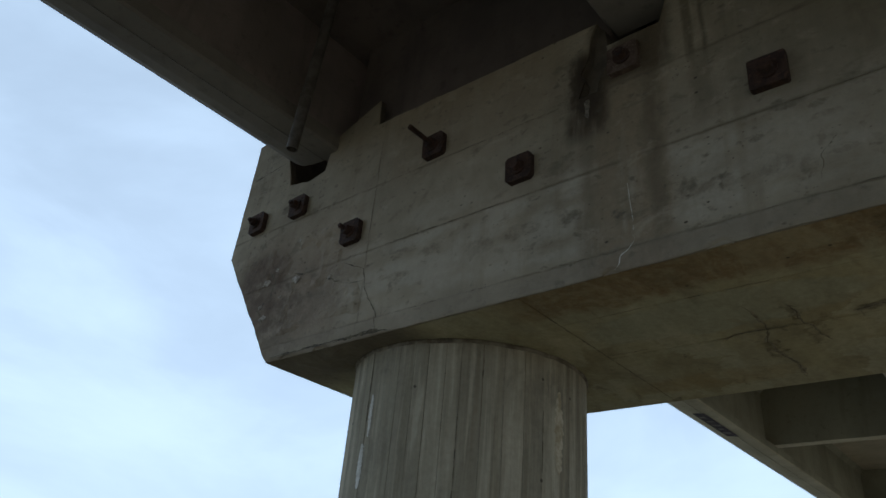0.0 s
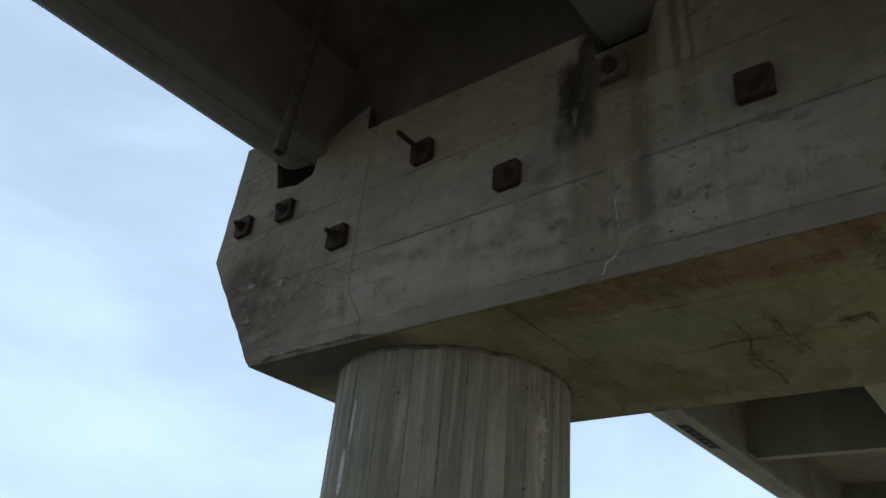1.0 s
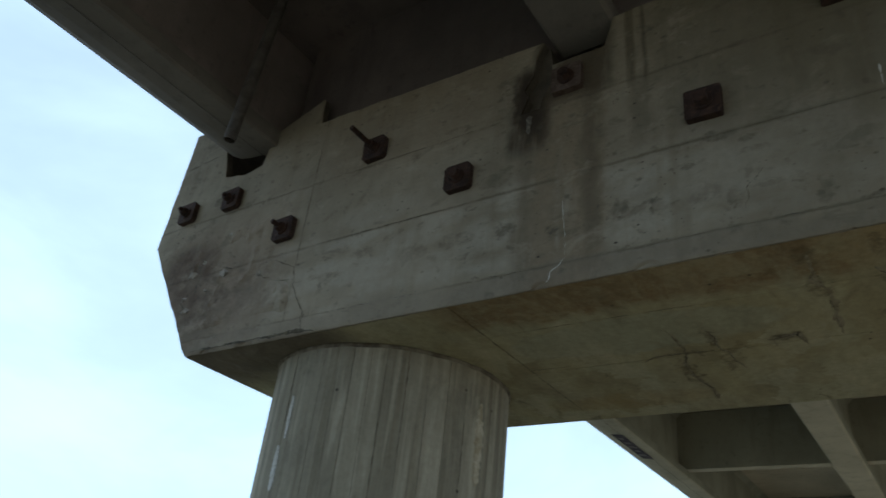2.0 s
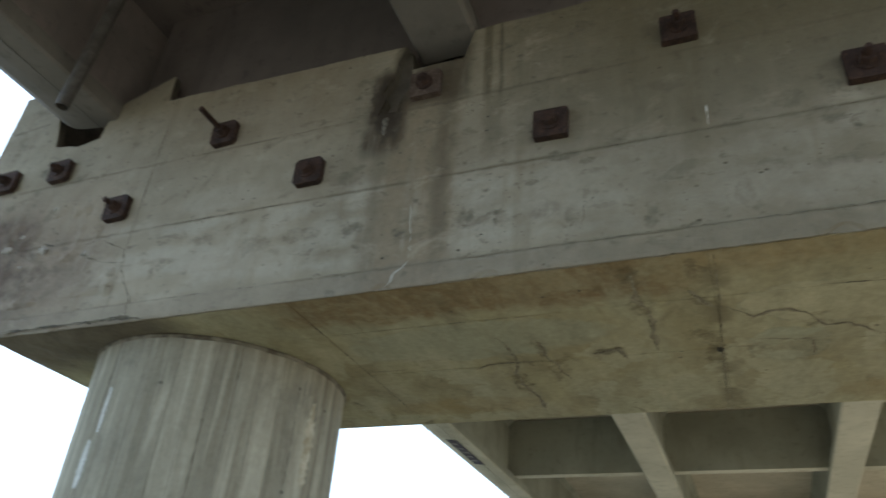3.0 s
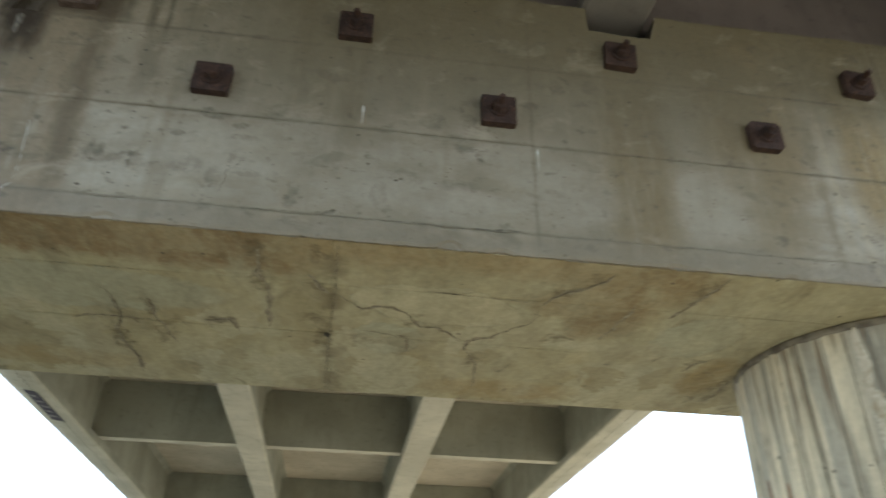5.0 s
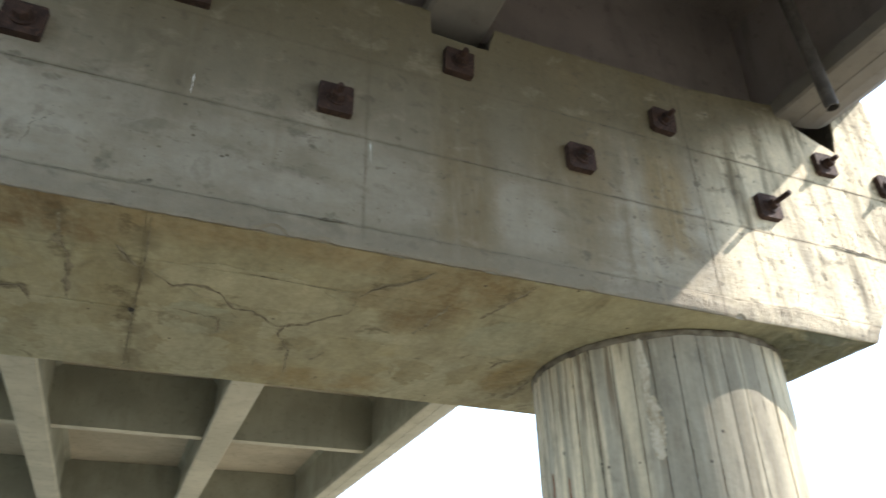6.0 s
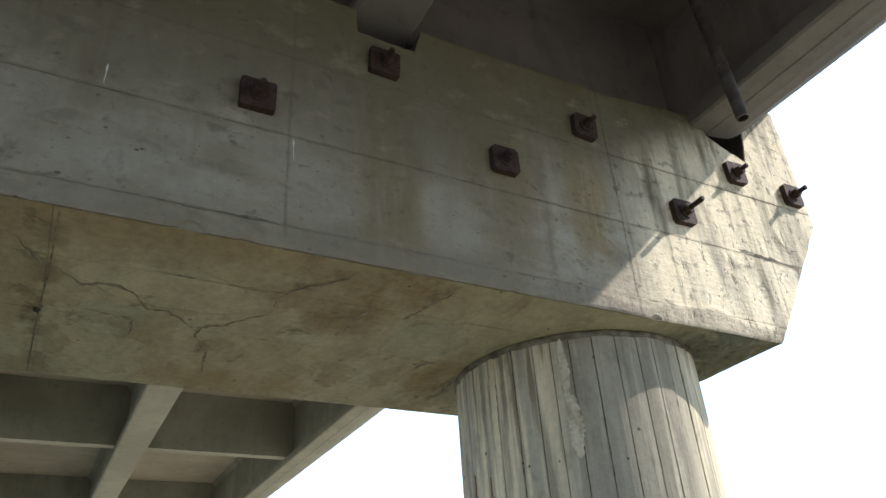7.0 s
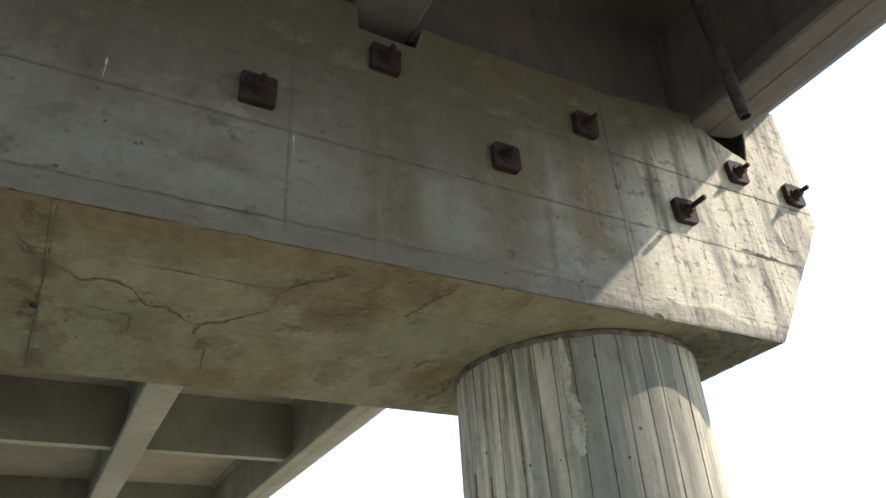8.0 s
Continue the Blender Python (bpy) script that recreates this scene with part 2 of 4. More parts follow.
    # broken corner, and a near-black patch over the hollow beside the girder's seat
    decay = g.top(g.blob(us, vs, -5.02, 4.20, 0.40, 0.30, -20, 0.8), g.blob(us, vs, -4.75, 3.88, 0.34, 0.30, 0, 0.8))
    decay = g.top(decay, g.mul(g.blob(us, vs, -4.30, 3.95, 0.45, 0.35, 0, 0.9), 0.55))
    c = g.mix(g.mul(decay, g.step(g.noise(p, 6, 7, 0.7), 0.34, 0.60), 0.76), c, (0.115, 0.092, 0.075))
    hollow = g.blob(us, vs, -1.86, 4.84, 0.10, 0.28, 8, 0.7)
    c = g.mix(g.mul(hollow, 0.88), c, (0.052, 0.042, 0.033))
    c = g.mix(1.0, c, (0.850, 0.752, 0.632), "MULTIPLY")
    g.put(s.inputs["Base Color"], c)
    rough_end = g.math("MULTIPLY_ADD", g.step(x, 3.2, 4.2), -0.25)
    rough_end.node.inputs[2].default_value = 1.0
    rise = g.add(g.mul(g.add(g.mul(g.noise(p, 34, 6, 0.65), 0.5), g.mul(g.noise(p, 7, 6, 0.65), 0.9)), rough_end), g.mul(holes, sel, -0.7))
    rise = g.add(rise, g.mul(pock, -0.6))
    rise = g.add(rise, g.mul(rim, g.step(x, 2.2, 3.4), g.noise(p, 30, 6, 0.7), 2.2))
    grain = g.mul(g.noise(g.stretch(p, 2.5, 2.5, 38), 1.0, 3), 0.35)
    g.put(s.inputs["Normal"], g.bump(g.add(rise, grain), 0.75, 0.012))
    return m


def soffit_concrete():
    """Ochre-stained, patched concrete on the underside of the cap."""
    m, g, s, p, (x, y, z) = material("soffit_concrete")
    wob = g.math("MULTIPLY", g.math("SUBTRACT", g.noise(p, 2.2, 5, 0.6), 0.5), 0.5)
    fray = g.math("MULTIPLY", g.math("SUBTRACT", g.noise(p, 9.0, 6, 0.68), 0.5), 0.26)
    fray2 = g.math("MULTIPLY", g.math("SUBTRACT", g.noise(g.stretch(p, 1, 1.3, 1), 8.0, 6, 0.68, 0.5), 0.5), 0.26)
    yw, xw = g.add(y, wob), g.add(x, wob)
    us, vs = g.add(x, fray), g.add(y, fray2)
    q = g.stretch(p, 1.0, 0.45, 1.0)
    c = g.mix(g.step(g.noise(q, 1.5, 6, 0.62, 0.5), 0.35, 0.66), (0.375, 0.338, 0.222), (0.425, 0.408, 0.305))
    c = g.mix(g.mul(chance(g), 0.22), c, (0.40, 0.40, 0.32))
    # flat plates of sound skin with a hard edge
    sound = g.top(g.blob(us, vs, 0.62, 0.66, 0.50, 0.24, 8, 0.10), g.blob(us, vs, -1.45, 0.76, 0.85, 0.25, 0, 0.22))
    sound = g.top(sound, g.blob(us, vs, 2.28, 0.84, 0.26, 0.31, 20, 0.12))
    sound = g.top(sound, g.blob(us, vs, 0.35, 1.16, 0.22, 0.24, 0, 0.14))
    c = g.mix(g.mul(sound, 0.75), c, (0.37, 0.378, 0.305))
    c = g.mix(g.mul(g.blob(us, vs, 0.62, 0.66, 0.50, 0.24, 8, 0.10), 0.62), c, (0.48, 0.445, 0.325))
    late = g.top(g.blob(us, vs, 1.95, 1.45, 0.34, 0.16, 0, 0.25), g.blob(us, vs, -0.15, 1.75, 0.40, 0.22, 0, 0.3))
    c = g.mix(g.mul(late, 0.5), c, (0.46, 0.445, 0.345))
    # thin skins that came away in patches
    bend = g.node("ShaderNodeTexNoise")
    bend.inputs["Scale"].default_value, bend.inputs["Detail"].default_value, bend.inputs["Roughness"].default_value = 5.0, 6.0, 0.65
    g.put(bend.inputs["Vector"], p)
    moved = g.node("ShaderNodeVectorMath")
    moved.operation = "ADD"
    g.put(moved.inputs[0], g.stretch(p, 1.0, 0.75, 1.0))
    g.put(moved.inputs[1], g.stretch(bend.outputs["Color"], 0.42, 0.42, 0.0))
    cells = g.node("ShaderNodeTexVoronoi")
    cells.inputs["Scale"].default_value = 3.4
    g.put(cells.inputs["Vector"], moved.outputs[0])
    lot = g.node("ShaderNodeSeparateColor")
    g.put(lot.inputs[0], cells.outputs["Color"])
    behind = g.add(g.mul(g.step(yw, 0.75, 1.05), 0.7), 0.3)
    c = g.mix(g.mul(g.step(lot.outputs[0], 0.60, 0.64), behind, 0.50), c, (0.47, 0.455, 0.36))
    c = g.mix(g.mul(g.step(lot.outputs[1], 0.58, 0.80), behind, 0.30), c, (0.25, 0.205, 0.125))
    # brown leaching behind the front edge, and in tongues further back
    front = g.mul(g.band(xw, -2.45, -0.10, 0.22), g.step(g.add(vs, g.mul(wob, 0.55)), 0.46, 0.30))
    patchy = g.add(g.mul(g.step(g.noise(q, 2.6, 6, 0.66, 0.4), 0.22, 0.56), 0.75), g.mul(g.step(g.noise(p, 11, 6, 0.7), 0.32, 0.60), 0.35))
    c = g.mix(g.mul(front, patchy, 0.92), c, (0.245, 0.175, 0.098))
    weak = g.mul(g.band(xw, -0.2, 1.5, 0.25), g.step(g.add(vs, g.mul(wob, 0.4)), 0.34, 0.12))
    c = g.mix(g.mul(weak, patchy, 0.62), c, (0.29, 0.215, 0.12))
    tongue = g.top(g.blob(us, vs, 1.75, 0.22, 0.40, 0.26, 0, 0.85), g.blob(us, vs, 1.66, 0.56, 0.40, 0.26, 100, 0.85))
    tongue = g.top(tongue, g.mul(g.blob(us, vs, 1.42, 0.50, 0.28, 0.20, 0, 0.85), 0.7))
    c = g.mix(g.mul(tongue, patchy, 0.80), c, (0.235, 0.168, 0.088))
    ochre = g.top(g.blob(us, vs, 1.25, 1.95, 0.55, 0.20, 0, 0.6), g.blob(us, vs, -1.9, 1.85, 0.6, 0.16, 0, 0.6))
    ochre = g.top(ochre, g.blob(us, vs, 2.62, 1.45, 0.16, 0.35, 0, 0.6))
    c = g.mix(g.mul(ochre, patchy, 0.60), c, (0.30, 0.22, 0.105))
    # dark damp rims along the edges of the plates
    rims = 0.0
    for cu, cv, ru, rv, turn in ((-1.33, 1.42, 0.05, 0.26, 0), (-1.03, 1.30, 0.05, 0.20, 12), (-1.07, 0.95, 0.03, 0.14, 0), (-0.66, 1.07, 0.10, 0.06, 0),
                                 (-0.10, 0.92, 0.09, 0.06, 0), (0.16, 1.22, 0.08, 0.09, 0), (-0.05, 1.18, 0.05, 0.30, 0), (0.50, 0.87, 0.05, 0.10, 30)):
        rims = g.top(rims, g.blob(us, vs, cu, cv, ru, rv, turn, 0.6))
    for cu, cv, ru, rv, turn in ((-0.40, 0.16, 0.05, 0.11, 0), (-0.39, 0.52, 0.06, 0.10, 0), (-0.08, 0.15, 0.05, 0.10, 0), (-0.07, 0.52, 0.05, 0.06, 0),
                                 (1.43, 0.17, 0.05, 0.05, 0), (1.30, 0.36, 0.09, 0.05, 0), (2.06, 0.20, 0.06, 0.16, 8), (2.44, 1.20, 0.09, 0.06, 0),
                                 (2.80, 1.62, 0.06, 0.28, 0), (1.42, 0.98, 0.10, 0.06, 0), (0.95, 1.40, 0.05, 0.12, 0)):
        rims = g.top(rims, g.blob(us, vs, cu, cv, ru, rv, turn, 0.6))
    c = g.mix(g.mul(rims, g.step(g.noise(p, 12, 6, 0.7), 0.36, 0.62), 0.70), c, (0.125, 0.105, 0.068))
    calm = g.math("SUBTRACT", 1.0, g.mul(sound, 0.85))
    mott = g.step(g.noise(q, 4.6, 7, 0.68, 0.5), 0.54, 0.72)
    c = g.mix(g.mul(mott, calm, 0.50), c, (0.18, 0.145, 0.088))
    veil = g.step(g.noise(g.stretch(p, 1, 0.7, 1), 2.7, 8, 0.7, 0.9), 0.46, 0.60)
    c = g.mix(g.mul(veil, 0.30), c, (0.46, 0.43, 0.32))
    blot = g.mul(g.step(g.noise(q, 7.5, 5, 0.6, 1.2), 0.62, 0.72), g.step(yw, 0.9, 1.3))
    c = g.mix(g.mul(blot, calm, 0.55), c, (0.12, 0.105, 0.075))
    pits = g.step(g.voronoi(p, 6.5), 0.085, 0.05)
    c = g.mix(g.mul(pits, g.step(g.noise(p, 2, 2), 0.52, 0.58), 0.8), c, (0.07, 0.06, 0.05))
    # eroded undercut by the left column, its shadow painted dark brown
    undercut_shade = g.mul(g.step(xw, -3.0, -3.5), g.step(yw, 0.80, 0.35))
    c = g.mix(g.mul(undercut_shade, 0.8), c, (0.13, 0.105, 0.09))
    ends = g.mul(g.step(xw, 3.5, 4.2), g.step(g.noise(p, 3.3, 4), 0.20, 0.45))
    c = g.mix(g.mul(ends, 0.94), c, (0.098, 0.105, 0.083))
    speck = g.noise(p, 20, 8, 0.72)
    tone = g.math("MULTIPLY_ADD", g.add(g.mul(speck, 0.42), g.mul(g.noise(q, 4.0, 9, 0.74, 0.3), 0.58)), 1.75)
    tone.node.inputs[2].default_value = 0.10
    shade = g.node("ShaderNodeCombineColor")
    for i in range(3):
        g.put(shade.inputs[i], tone)
    c = g.mix(1.0, c, shade.outputs[0], "MULTIPLY")
    seam = g.mul(g.band(x, -0.06, 0.07, 0.06), g.step(g.noise(p, 3.4, 4), 0.42, 0.6))
    c = g.mix(g.mul(seam, 0.6), c, (0.15, 0.125, 0.08))
    c = g.mix(1.0, c, (0.985, 0.93, 0.80), "MULTIPLY")
    g.put(s.inputs["Base Color"], c)
    rise = g.add(g.add(g.mul(g.noise(p, 26, 6, 0.65), 0.5), g.mul(g.noise(q, 5, 6, 0.65), 1.0)), g.mul(sound, 0.5))
    g.put(s.inputs["Normal"], g.bump(rise, 0.7, 0.014))
    return m


def column_concrete():
    """Board-marked grey concrete; each board impression has its own tone."""
    m, g, s, p, (x, y, z) = material("column_concrete")
    r = chance(g)
    c = g.mix(r, (0.27, 0.255, 0.215), (0.42, 0.400, 0.345))
    # left column darkened: its weaker light is put into the tone
    c = g.mix(g.mul(g.step(x, 0.5, -0.5), 0.35), c, (0.22, 0.21, 0.18))
    # cream boards at both edges; on the right they also paint the sunlit side
    sides = g.top(g.mul(g.step(x, 2.0, 2.6), g.step(x, 3.12, 2.92)), g.step(x, 3.78, 4.02))
    cream = g.mul(sides, g.step(g.noise(g.stretch(p, 9, 9, 0.5), 1.1, 4), 0.36, 0.60))
    # boards between them darkened to paint the column's shaded part
    c = g.mix(g.mul(g.band(x, 3.02, 3.85, 0.12), 0.50), c, (0.215, 0.205, 0.180))
    c = g.mix(g.mul(cream, 0.84), c, (0.76, 0.685, 0.53))
    run = g.noise(g.stretch(p, 16, 16, 0.8), 1.0, 5, 0.6)
    c = g.mix(g.mul(g.step(run, 0.46, 0.70), 0.55), c, (0.18, 0.165, 0.13))
    c = g.mix(g.mul(g.step(g.noise(g.stretch(p, 11, 11, 0.5), 1.3, 3), 0.54, 0.66), g.step(x, -3.4, -2.4), 0.55), c, (0.46, 0.44, 0.375))
    blot = g.step(g.noise(g.stretch(p, 1, 1, 0.6), 3.8, 5, 0.6), 0.60, 0.72)
    c = g.mix(g.mul(blot, 0.55), c, (0.15, 0.146, 0.13))
    drip = g.mul(g.step(z, 2.2, 3.42), g.step(x, 3.4, 2.95), g.step(g.noise(g.stretch(p, 14, 14, 1.2), 1.0, 4), 0.52, 0.64))
    c = g.mix(g.mul(drip, g.step(x, -1.0, 1.0), 0.75), c, (0.14, 0.10, 0.065))
    # pale and dark grain runs of the older column
    old = g.step(x, 1.0, -1.0)
    veins = g.noise(g.stretch(p, 15, 15, 0.9), 1.0, 4, 0.55, 0.5)
    c = g.mix(g.mul(old, g.step(veins, 0.50, 0.64), 0.42), c, (0.50, 0.475, 0.415))
    c = g.mix(g.mul(old, g.step(veins, 0.46, 0.34), 0.36), c, (0.16, 0.15, 0.125))
    smudge = g.step(g.noise(g.stretch(p, 2.2, 2.2, 1.0), 2.0, 6, 0.65, 0.4), 0.54, 0.68)
    c = g.mix(g.mul(smudge, 0.45), c, (0.175, 0.165, 0.145))
    holes = g.step(g.voronoi(p, 5.2), 0.075, 0.045)
    c = g.mix(g.mul(holes, 0.85), c, (0.06, 0.055, 0.05))
    lum = g.math("MULTIPLY_ADD", g.add(g.mul(g.noise(p, 24, 8, 0.72), 0.5), g.mul(g.noise(g.stretch(p, 5, 5, 2), 1.0, 7, 0.7), 0.5)), 1.1)
    lum.node.inputs[2].default_value = 0.45
    shade = g.node("ShaderNodeCombineColor")
    for i in range(3):
        g.put(shade.inputs[i], lum)
    c = g.mix(1.0, c, shade.outputs[0], "MULTIPLY")
    c = g.mix(1.0, c, (1.065, 0.985, 0.835), "MULTIPLY")
    g.put(s.inputs["Base Color"], c)
    rise = g.add(g.mul(g.noise(g.stretch(p, 30, 30, 2.5), 1.0, 4), 0.7), g.mul(g.noise(p, 30, 5), 0.4))
    g.put(s.inputs["Normal"], g.bump(rise, 0.6, 0.008))
    return m


def plain_concrete(name, light, dark, scale=1.4, streak=0.35):
    m, g, s, p, (x, y, z) = material(name)
    light, dark = [(r * 1.04, v, b * 0.945) for r, v, b in (light, dark)]
    c = g.mix(g.step(g.noise(p, scale, 5, 0.6), 0.34, 0.68), dark, light)
    run = g.step(g.noise(g.stretch(p, 4, 4, 0.6), 1.2, 5), 0.50, 0.72)
    deep = tuple(v * 0.55 for v in dark)
    c = g.mix(g.mul(run, streak), c, deep)
    c = g.mix(g.mul(g.step(g.noise(p, 9, 5, 0.65), 0.56, 0.70), 0.35), c, deep)
    g.put(s.inputs["Base Color"], c)
    rise = g.add(g.mul(g.noise(p, 30, 5), 0.5), g.mul(g.noise(p, 6, 4), 0.8))
    g.put(s.inputs["Normal"], g.bump(rise, 0.5, 0.008))
    return m


def rusty_steel(name, a, b, flake):
    m, g, s, p, (x, y, z) = material(name, 0.85, 0.15)
    c = g.mix(g.step(g.noise(p, 16, 5, 0.6), 0.38, 0.64), a, b)
    c = g.mix(g.mul(g.step(g.noise(p, 48, 4), 0.55, 0.66), 0.6), c, flake)
    c = g.mix(g.mul(chance(g), 0.15), c, flake)
    g.put(s.inputs["Base Color"], c)
    g.put(s.inputs["Normal"], g.bump(g.noise(p, 70, 5, 0.7), 0.8, 0.006))
    return m


def speckled(name, a, b, scale, rough=0.9, bump=0.6):
    m, g, s, p, (x, y, z) = material(name, rough)
    c = g.mix(g.step(g.noise(p, scale, 6, 0.65), 0.36, 0.66), a, b)
    g.put(s.inputs["Base Color"], c)
    g.put(s.inputs["Normal"], g.bump(g.noise(p, scale * 3, 5, 0.65), bump, 0.01))
    return m


def ground_material():
    m, g, s, p, (x, y, z) = material("dry_ground", 0.95)
    c = g.mix(g.step(g.noise(p, 0.35, 6, 0.6), 0.38, 0.62), (0.205, 0.182, 0.145), (0.14, 0.135, 0.085))
    c = g.mix(g.mul(g.step(g.noise(p, 9, 5), 0.45, 0.65), 0.5), c, (0.25, 0.23, 0.195))
    g.put(s.inputs["Base Color"], c)
    g.put(s.inputs["Normal"], g.bump(g.noise(p, 14, 6), 0.8, 0.03))
    return m


FACE, SOFFIT, COLUMN = face_concrete(), soffit_concrete(), column_concrete()
# core tone kept low to paint the shade inside the seats and the recess
CORE = plain_concrete("core_concrete", (0.125, 0.108, 0.085), (0.07, 0.061, 0.05), 5.0)
JOINT = speckled("joint_grime", (0.05, 0.045, 0.038), (0.11, 0.10, 0.08), 14)
# girder, web and deck tones: lit copies for the far span, shaded for the near
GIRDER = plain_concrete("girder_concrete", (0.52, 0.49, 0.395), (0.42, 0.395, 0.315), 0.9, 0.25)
WEB = plain_concrete("web_concrete", (0.345, 0.342, 0.28), (0.255, 0.254, 0.208), 0.9, 0.25)
SHADED = plain_concrete("shaded_concrete", (0.185, 0.155, 0.145), (0.125, 0.107, 0.101), 0.9, 0.3)
SHADED_WEB = plain_concrete("shaded_web", (0.28, 0.24, 0.23), (0.19, 0.164, 0.156), 0.9, 0.4)
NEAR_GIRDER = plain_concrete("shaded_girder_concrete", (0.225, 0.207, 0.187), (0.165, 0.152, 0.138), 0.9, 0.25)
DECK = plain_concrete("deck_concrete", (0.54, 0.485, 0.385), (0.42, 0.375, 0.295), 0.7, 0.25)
RUST = rusty_steel("rusted_plate", (0.034, 0.022, 0.018), (0.062, 0.036, 0.027), (0.11, 0.058, 0.04))
RUST_BAR = rusty_steel("rusted_bar", (0.033, 0.021, 0.017), (0.058, 0.032, 0.023), (0.11, 0.056, 0.036))
PALE_PLATE = rusty_steel("limed_plate", (0.085, 0.055, 0.042), (0.125, 0.088, 0.068), (0.17, 0.13, 0.10))
PIPE = speckled("pipe_grey", (0.075, 0.065, 0.057), (0.13, 0.115, 0.10), 9, 0.5, 0.3)
LIME = speckled("lime_patch", (0.57, 0.50, 0.37), (0.36, 0.29, 0.185), 13)
WHITE_LIME = speckled("white_lime", (0.66, 0.64, 0.58), (0.50, 0.47, 0.40), 15)
CRUMB = speckled("crumbling_mortar", (0.21, 0.185, 0.145), (0.09, 0.08, 0.062), 26)
RUST_STAIN = speckled("rust_stain", (0.28, 0.10, 0.035), (0.20, 0.09, 0.045), 18)
CRACK = speckled("crack_dark", (0.07, 0.058, 0.042), (0.19, 0.16, 0.105), 14)
RIM = speckled("leached_rim", (0.205, 0.172, 0.108), (0.33, 0.285, 0.195), 16)
LIP = plain_concrete("dark_mortar", (0.26, 0.235, 0.185), (0.10, 0.084, 0.064), 9.0, 0.4)
STONE = speckled("bare_stone", (0.43, 0.385, 0.32), (0.25, 0.22, 0.18), 26)
PAINT = speckled("dark_paint", (0.045, 0.035, 0.05), (0.09, 0.075, 0.085), 10)
PAINT_PALE = speckled("pale_paint", (0.15, 0.135, 0.13), (0.24, 0.22, 0.20), 10)
GROUND = ground_material()


# ---- building helpers ----
def thing(name, at, label, category, group="", kind=""):
    e = new(name)
    e.location = at
    return tagged(e, label, category, group, kind)


def base_of(ob):
    place = Vector(ob.location)
    while ob.parent:
        ob = ob.parent
        place += ob.location
    return place


def mesh_from(name, verts, faces, mat, smooth=False):
    me = bpy.data.meshes.new(name)
    me.from_pydata([tuple(v) for v in verts], [], faces)
    me.materials.append(mat)
    if smooth:
        me.polygons.foreach_set("use_smooth", [True] * len(me.polygons))
    return me


def part(name, bm, mat, parent, label=""):
    """One mesh under a thing or a part; the bmesh is in world coordinates."""
    shift = base_of(parent)
    for v in bm.verts:
        v.co -= shift
    bmesh.ops.recalc_face_normals(bm, faces=bm.faces)
    me = bpy.data.meshes.new(name)
    bm.to_mesh(me)
    bm.free()
    me.materials.append(mat)
    ob = new(name, me)
    ob.parent = parent
    return tagged(ob, label)


def raw_part(name, verts, faces, mat, parent, label="", smooth=False):
    shift = base_of(parent)
    ob = new(name, mesh_from(name, [Vector(v) - shift for v in verts], faces, mat, smooth))
    ob.parent = parent
    return tagged(ob, label)


def add_box(bm, lo, hi, bevel=0.0):
    made = bmesh.ops.create_cube(bm, size=1)["verts"]
    for v in made:
        v.co = Vector([(lo[i] + hi[i]) / 2 + v.co[i] * (hi[i] - lo[i]) for i in range(3)])
    if bevel:
        edges = list({e for v in made for e in v.link_edges})
        bmesh.ops.bevel(bm, geom=edges, offset=bevel, segments=1, affect="EDGES")


def add_rod(bm, a, b, r, sides=12, r2=None):
    a, b = Vector(a), Vector(b)
    turn = (b - a).to_track_quat("Z", "Y").to_matrix().to_4x4()
    m = Matrix.Translation((a + b) / 2) @ turn
    bmesh.ops.create_cone(bm, cap_ends=True, segments=sides, radius1=r, radius2=r if r2 is None else r2,
                          depth=(b - a).length, matrix=m)


def add_prism(bm, outline, y0, y1):
    """A polygon in x and z, swept along y; it may be hollow-sided."""
    front = [bm.verts.new((x, y0, z)) for x, z in outline]
    back = [bm.verts.new((x, y1, z)) for x, z in outline]
    n = len(outline)
    for i in range(n):
        j = (i + 1) % n
        bm.faces.new((front[i], front[j], back[j], back[i]))
    tris = geometry.tessellate_polygon([[Vector((x, z, 0)) for x, z in outline]])
    for a, b, c in tris:
        for ring in (front, back):
            try:
                bm.faces.new((ring[a], ring[b], ring[c]))
            except ValueError:
                pass


def rough_line(points, step, amount, seed, closed=True):
    """The same line in short pieces, with small uneven offsets."""
    out, n = [], len(points)
    for i in range(n if closed else n - 1):
        a, b = Vector(points[i]), Vector(points[(i + 1) % n])
        k = max(1, int((b - a).length / step))
        for j in range(k):
            q = a.lerp(b, j / k)
            d = noise.noise_vector(Vector((q.x * 5.1 + seed, q.y * 5.1, seed * 1.7))) + \
                0.5 * noise.noise_vector(Vector((q.x * 17 + seed, q.y * 17, seed)))
            out.append((q.x + d.x * amount, q.y + d.y * amount))
    if not closed:
        out.append(tuple(points[-1]))
    return out


def clipped(poly, x0, x1, z0, z1):
    """The share of a polygon that lies in a rectangle."""
    for axis, value, sign in ((0, x0, 1), (0, x1, -1), (1, z0, 1), (1, z1, -1)):
        out, n = [], len(poly)
        for i in range(n):
            a, b = poly[i], poly[(i + 1) % n]
            ia, ib = sign * (a[axis] - value) >= 0, sign * (b[axis] - value) >= 0
            if ia:
                out.append(a)
            if ia != ib:
                f = (value - a[axis]) / (b[axis] - a[axis])
                out.append((a[0] + f * (b[0] - a[0]), a[1] + f * (b[1] - a[1])))
        poly = out
        if len(poly) < 3:
            return []
    return poly


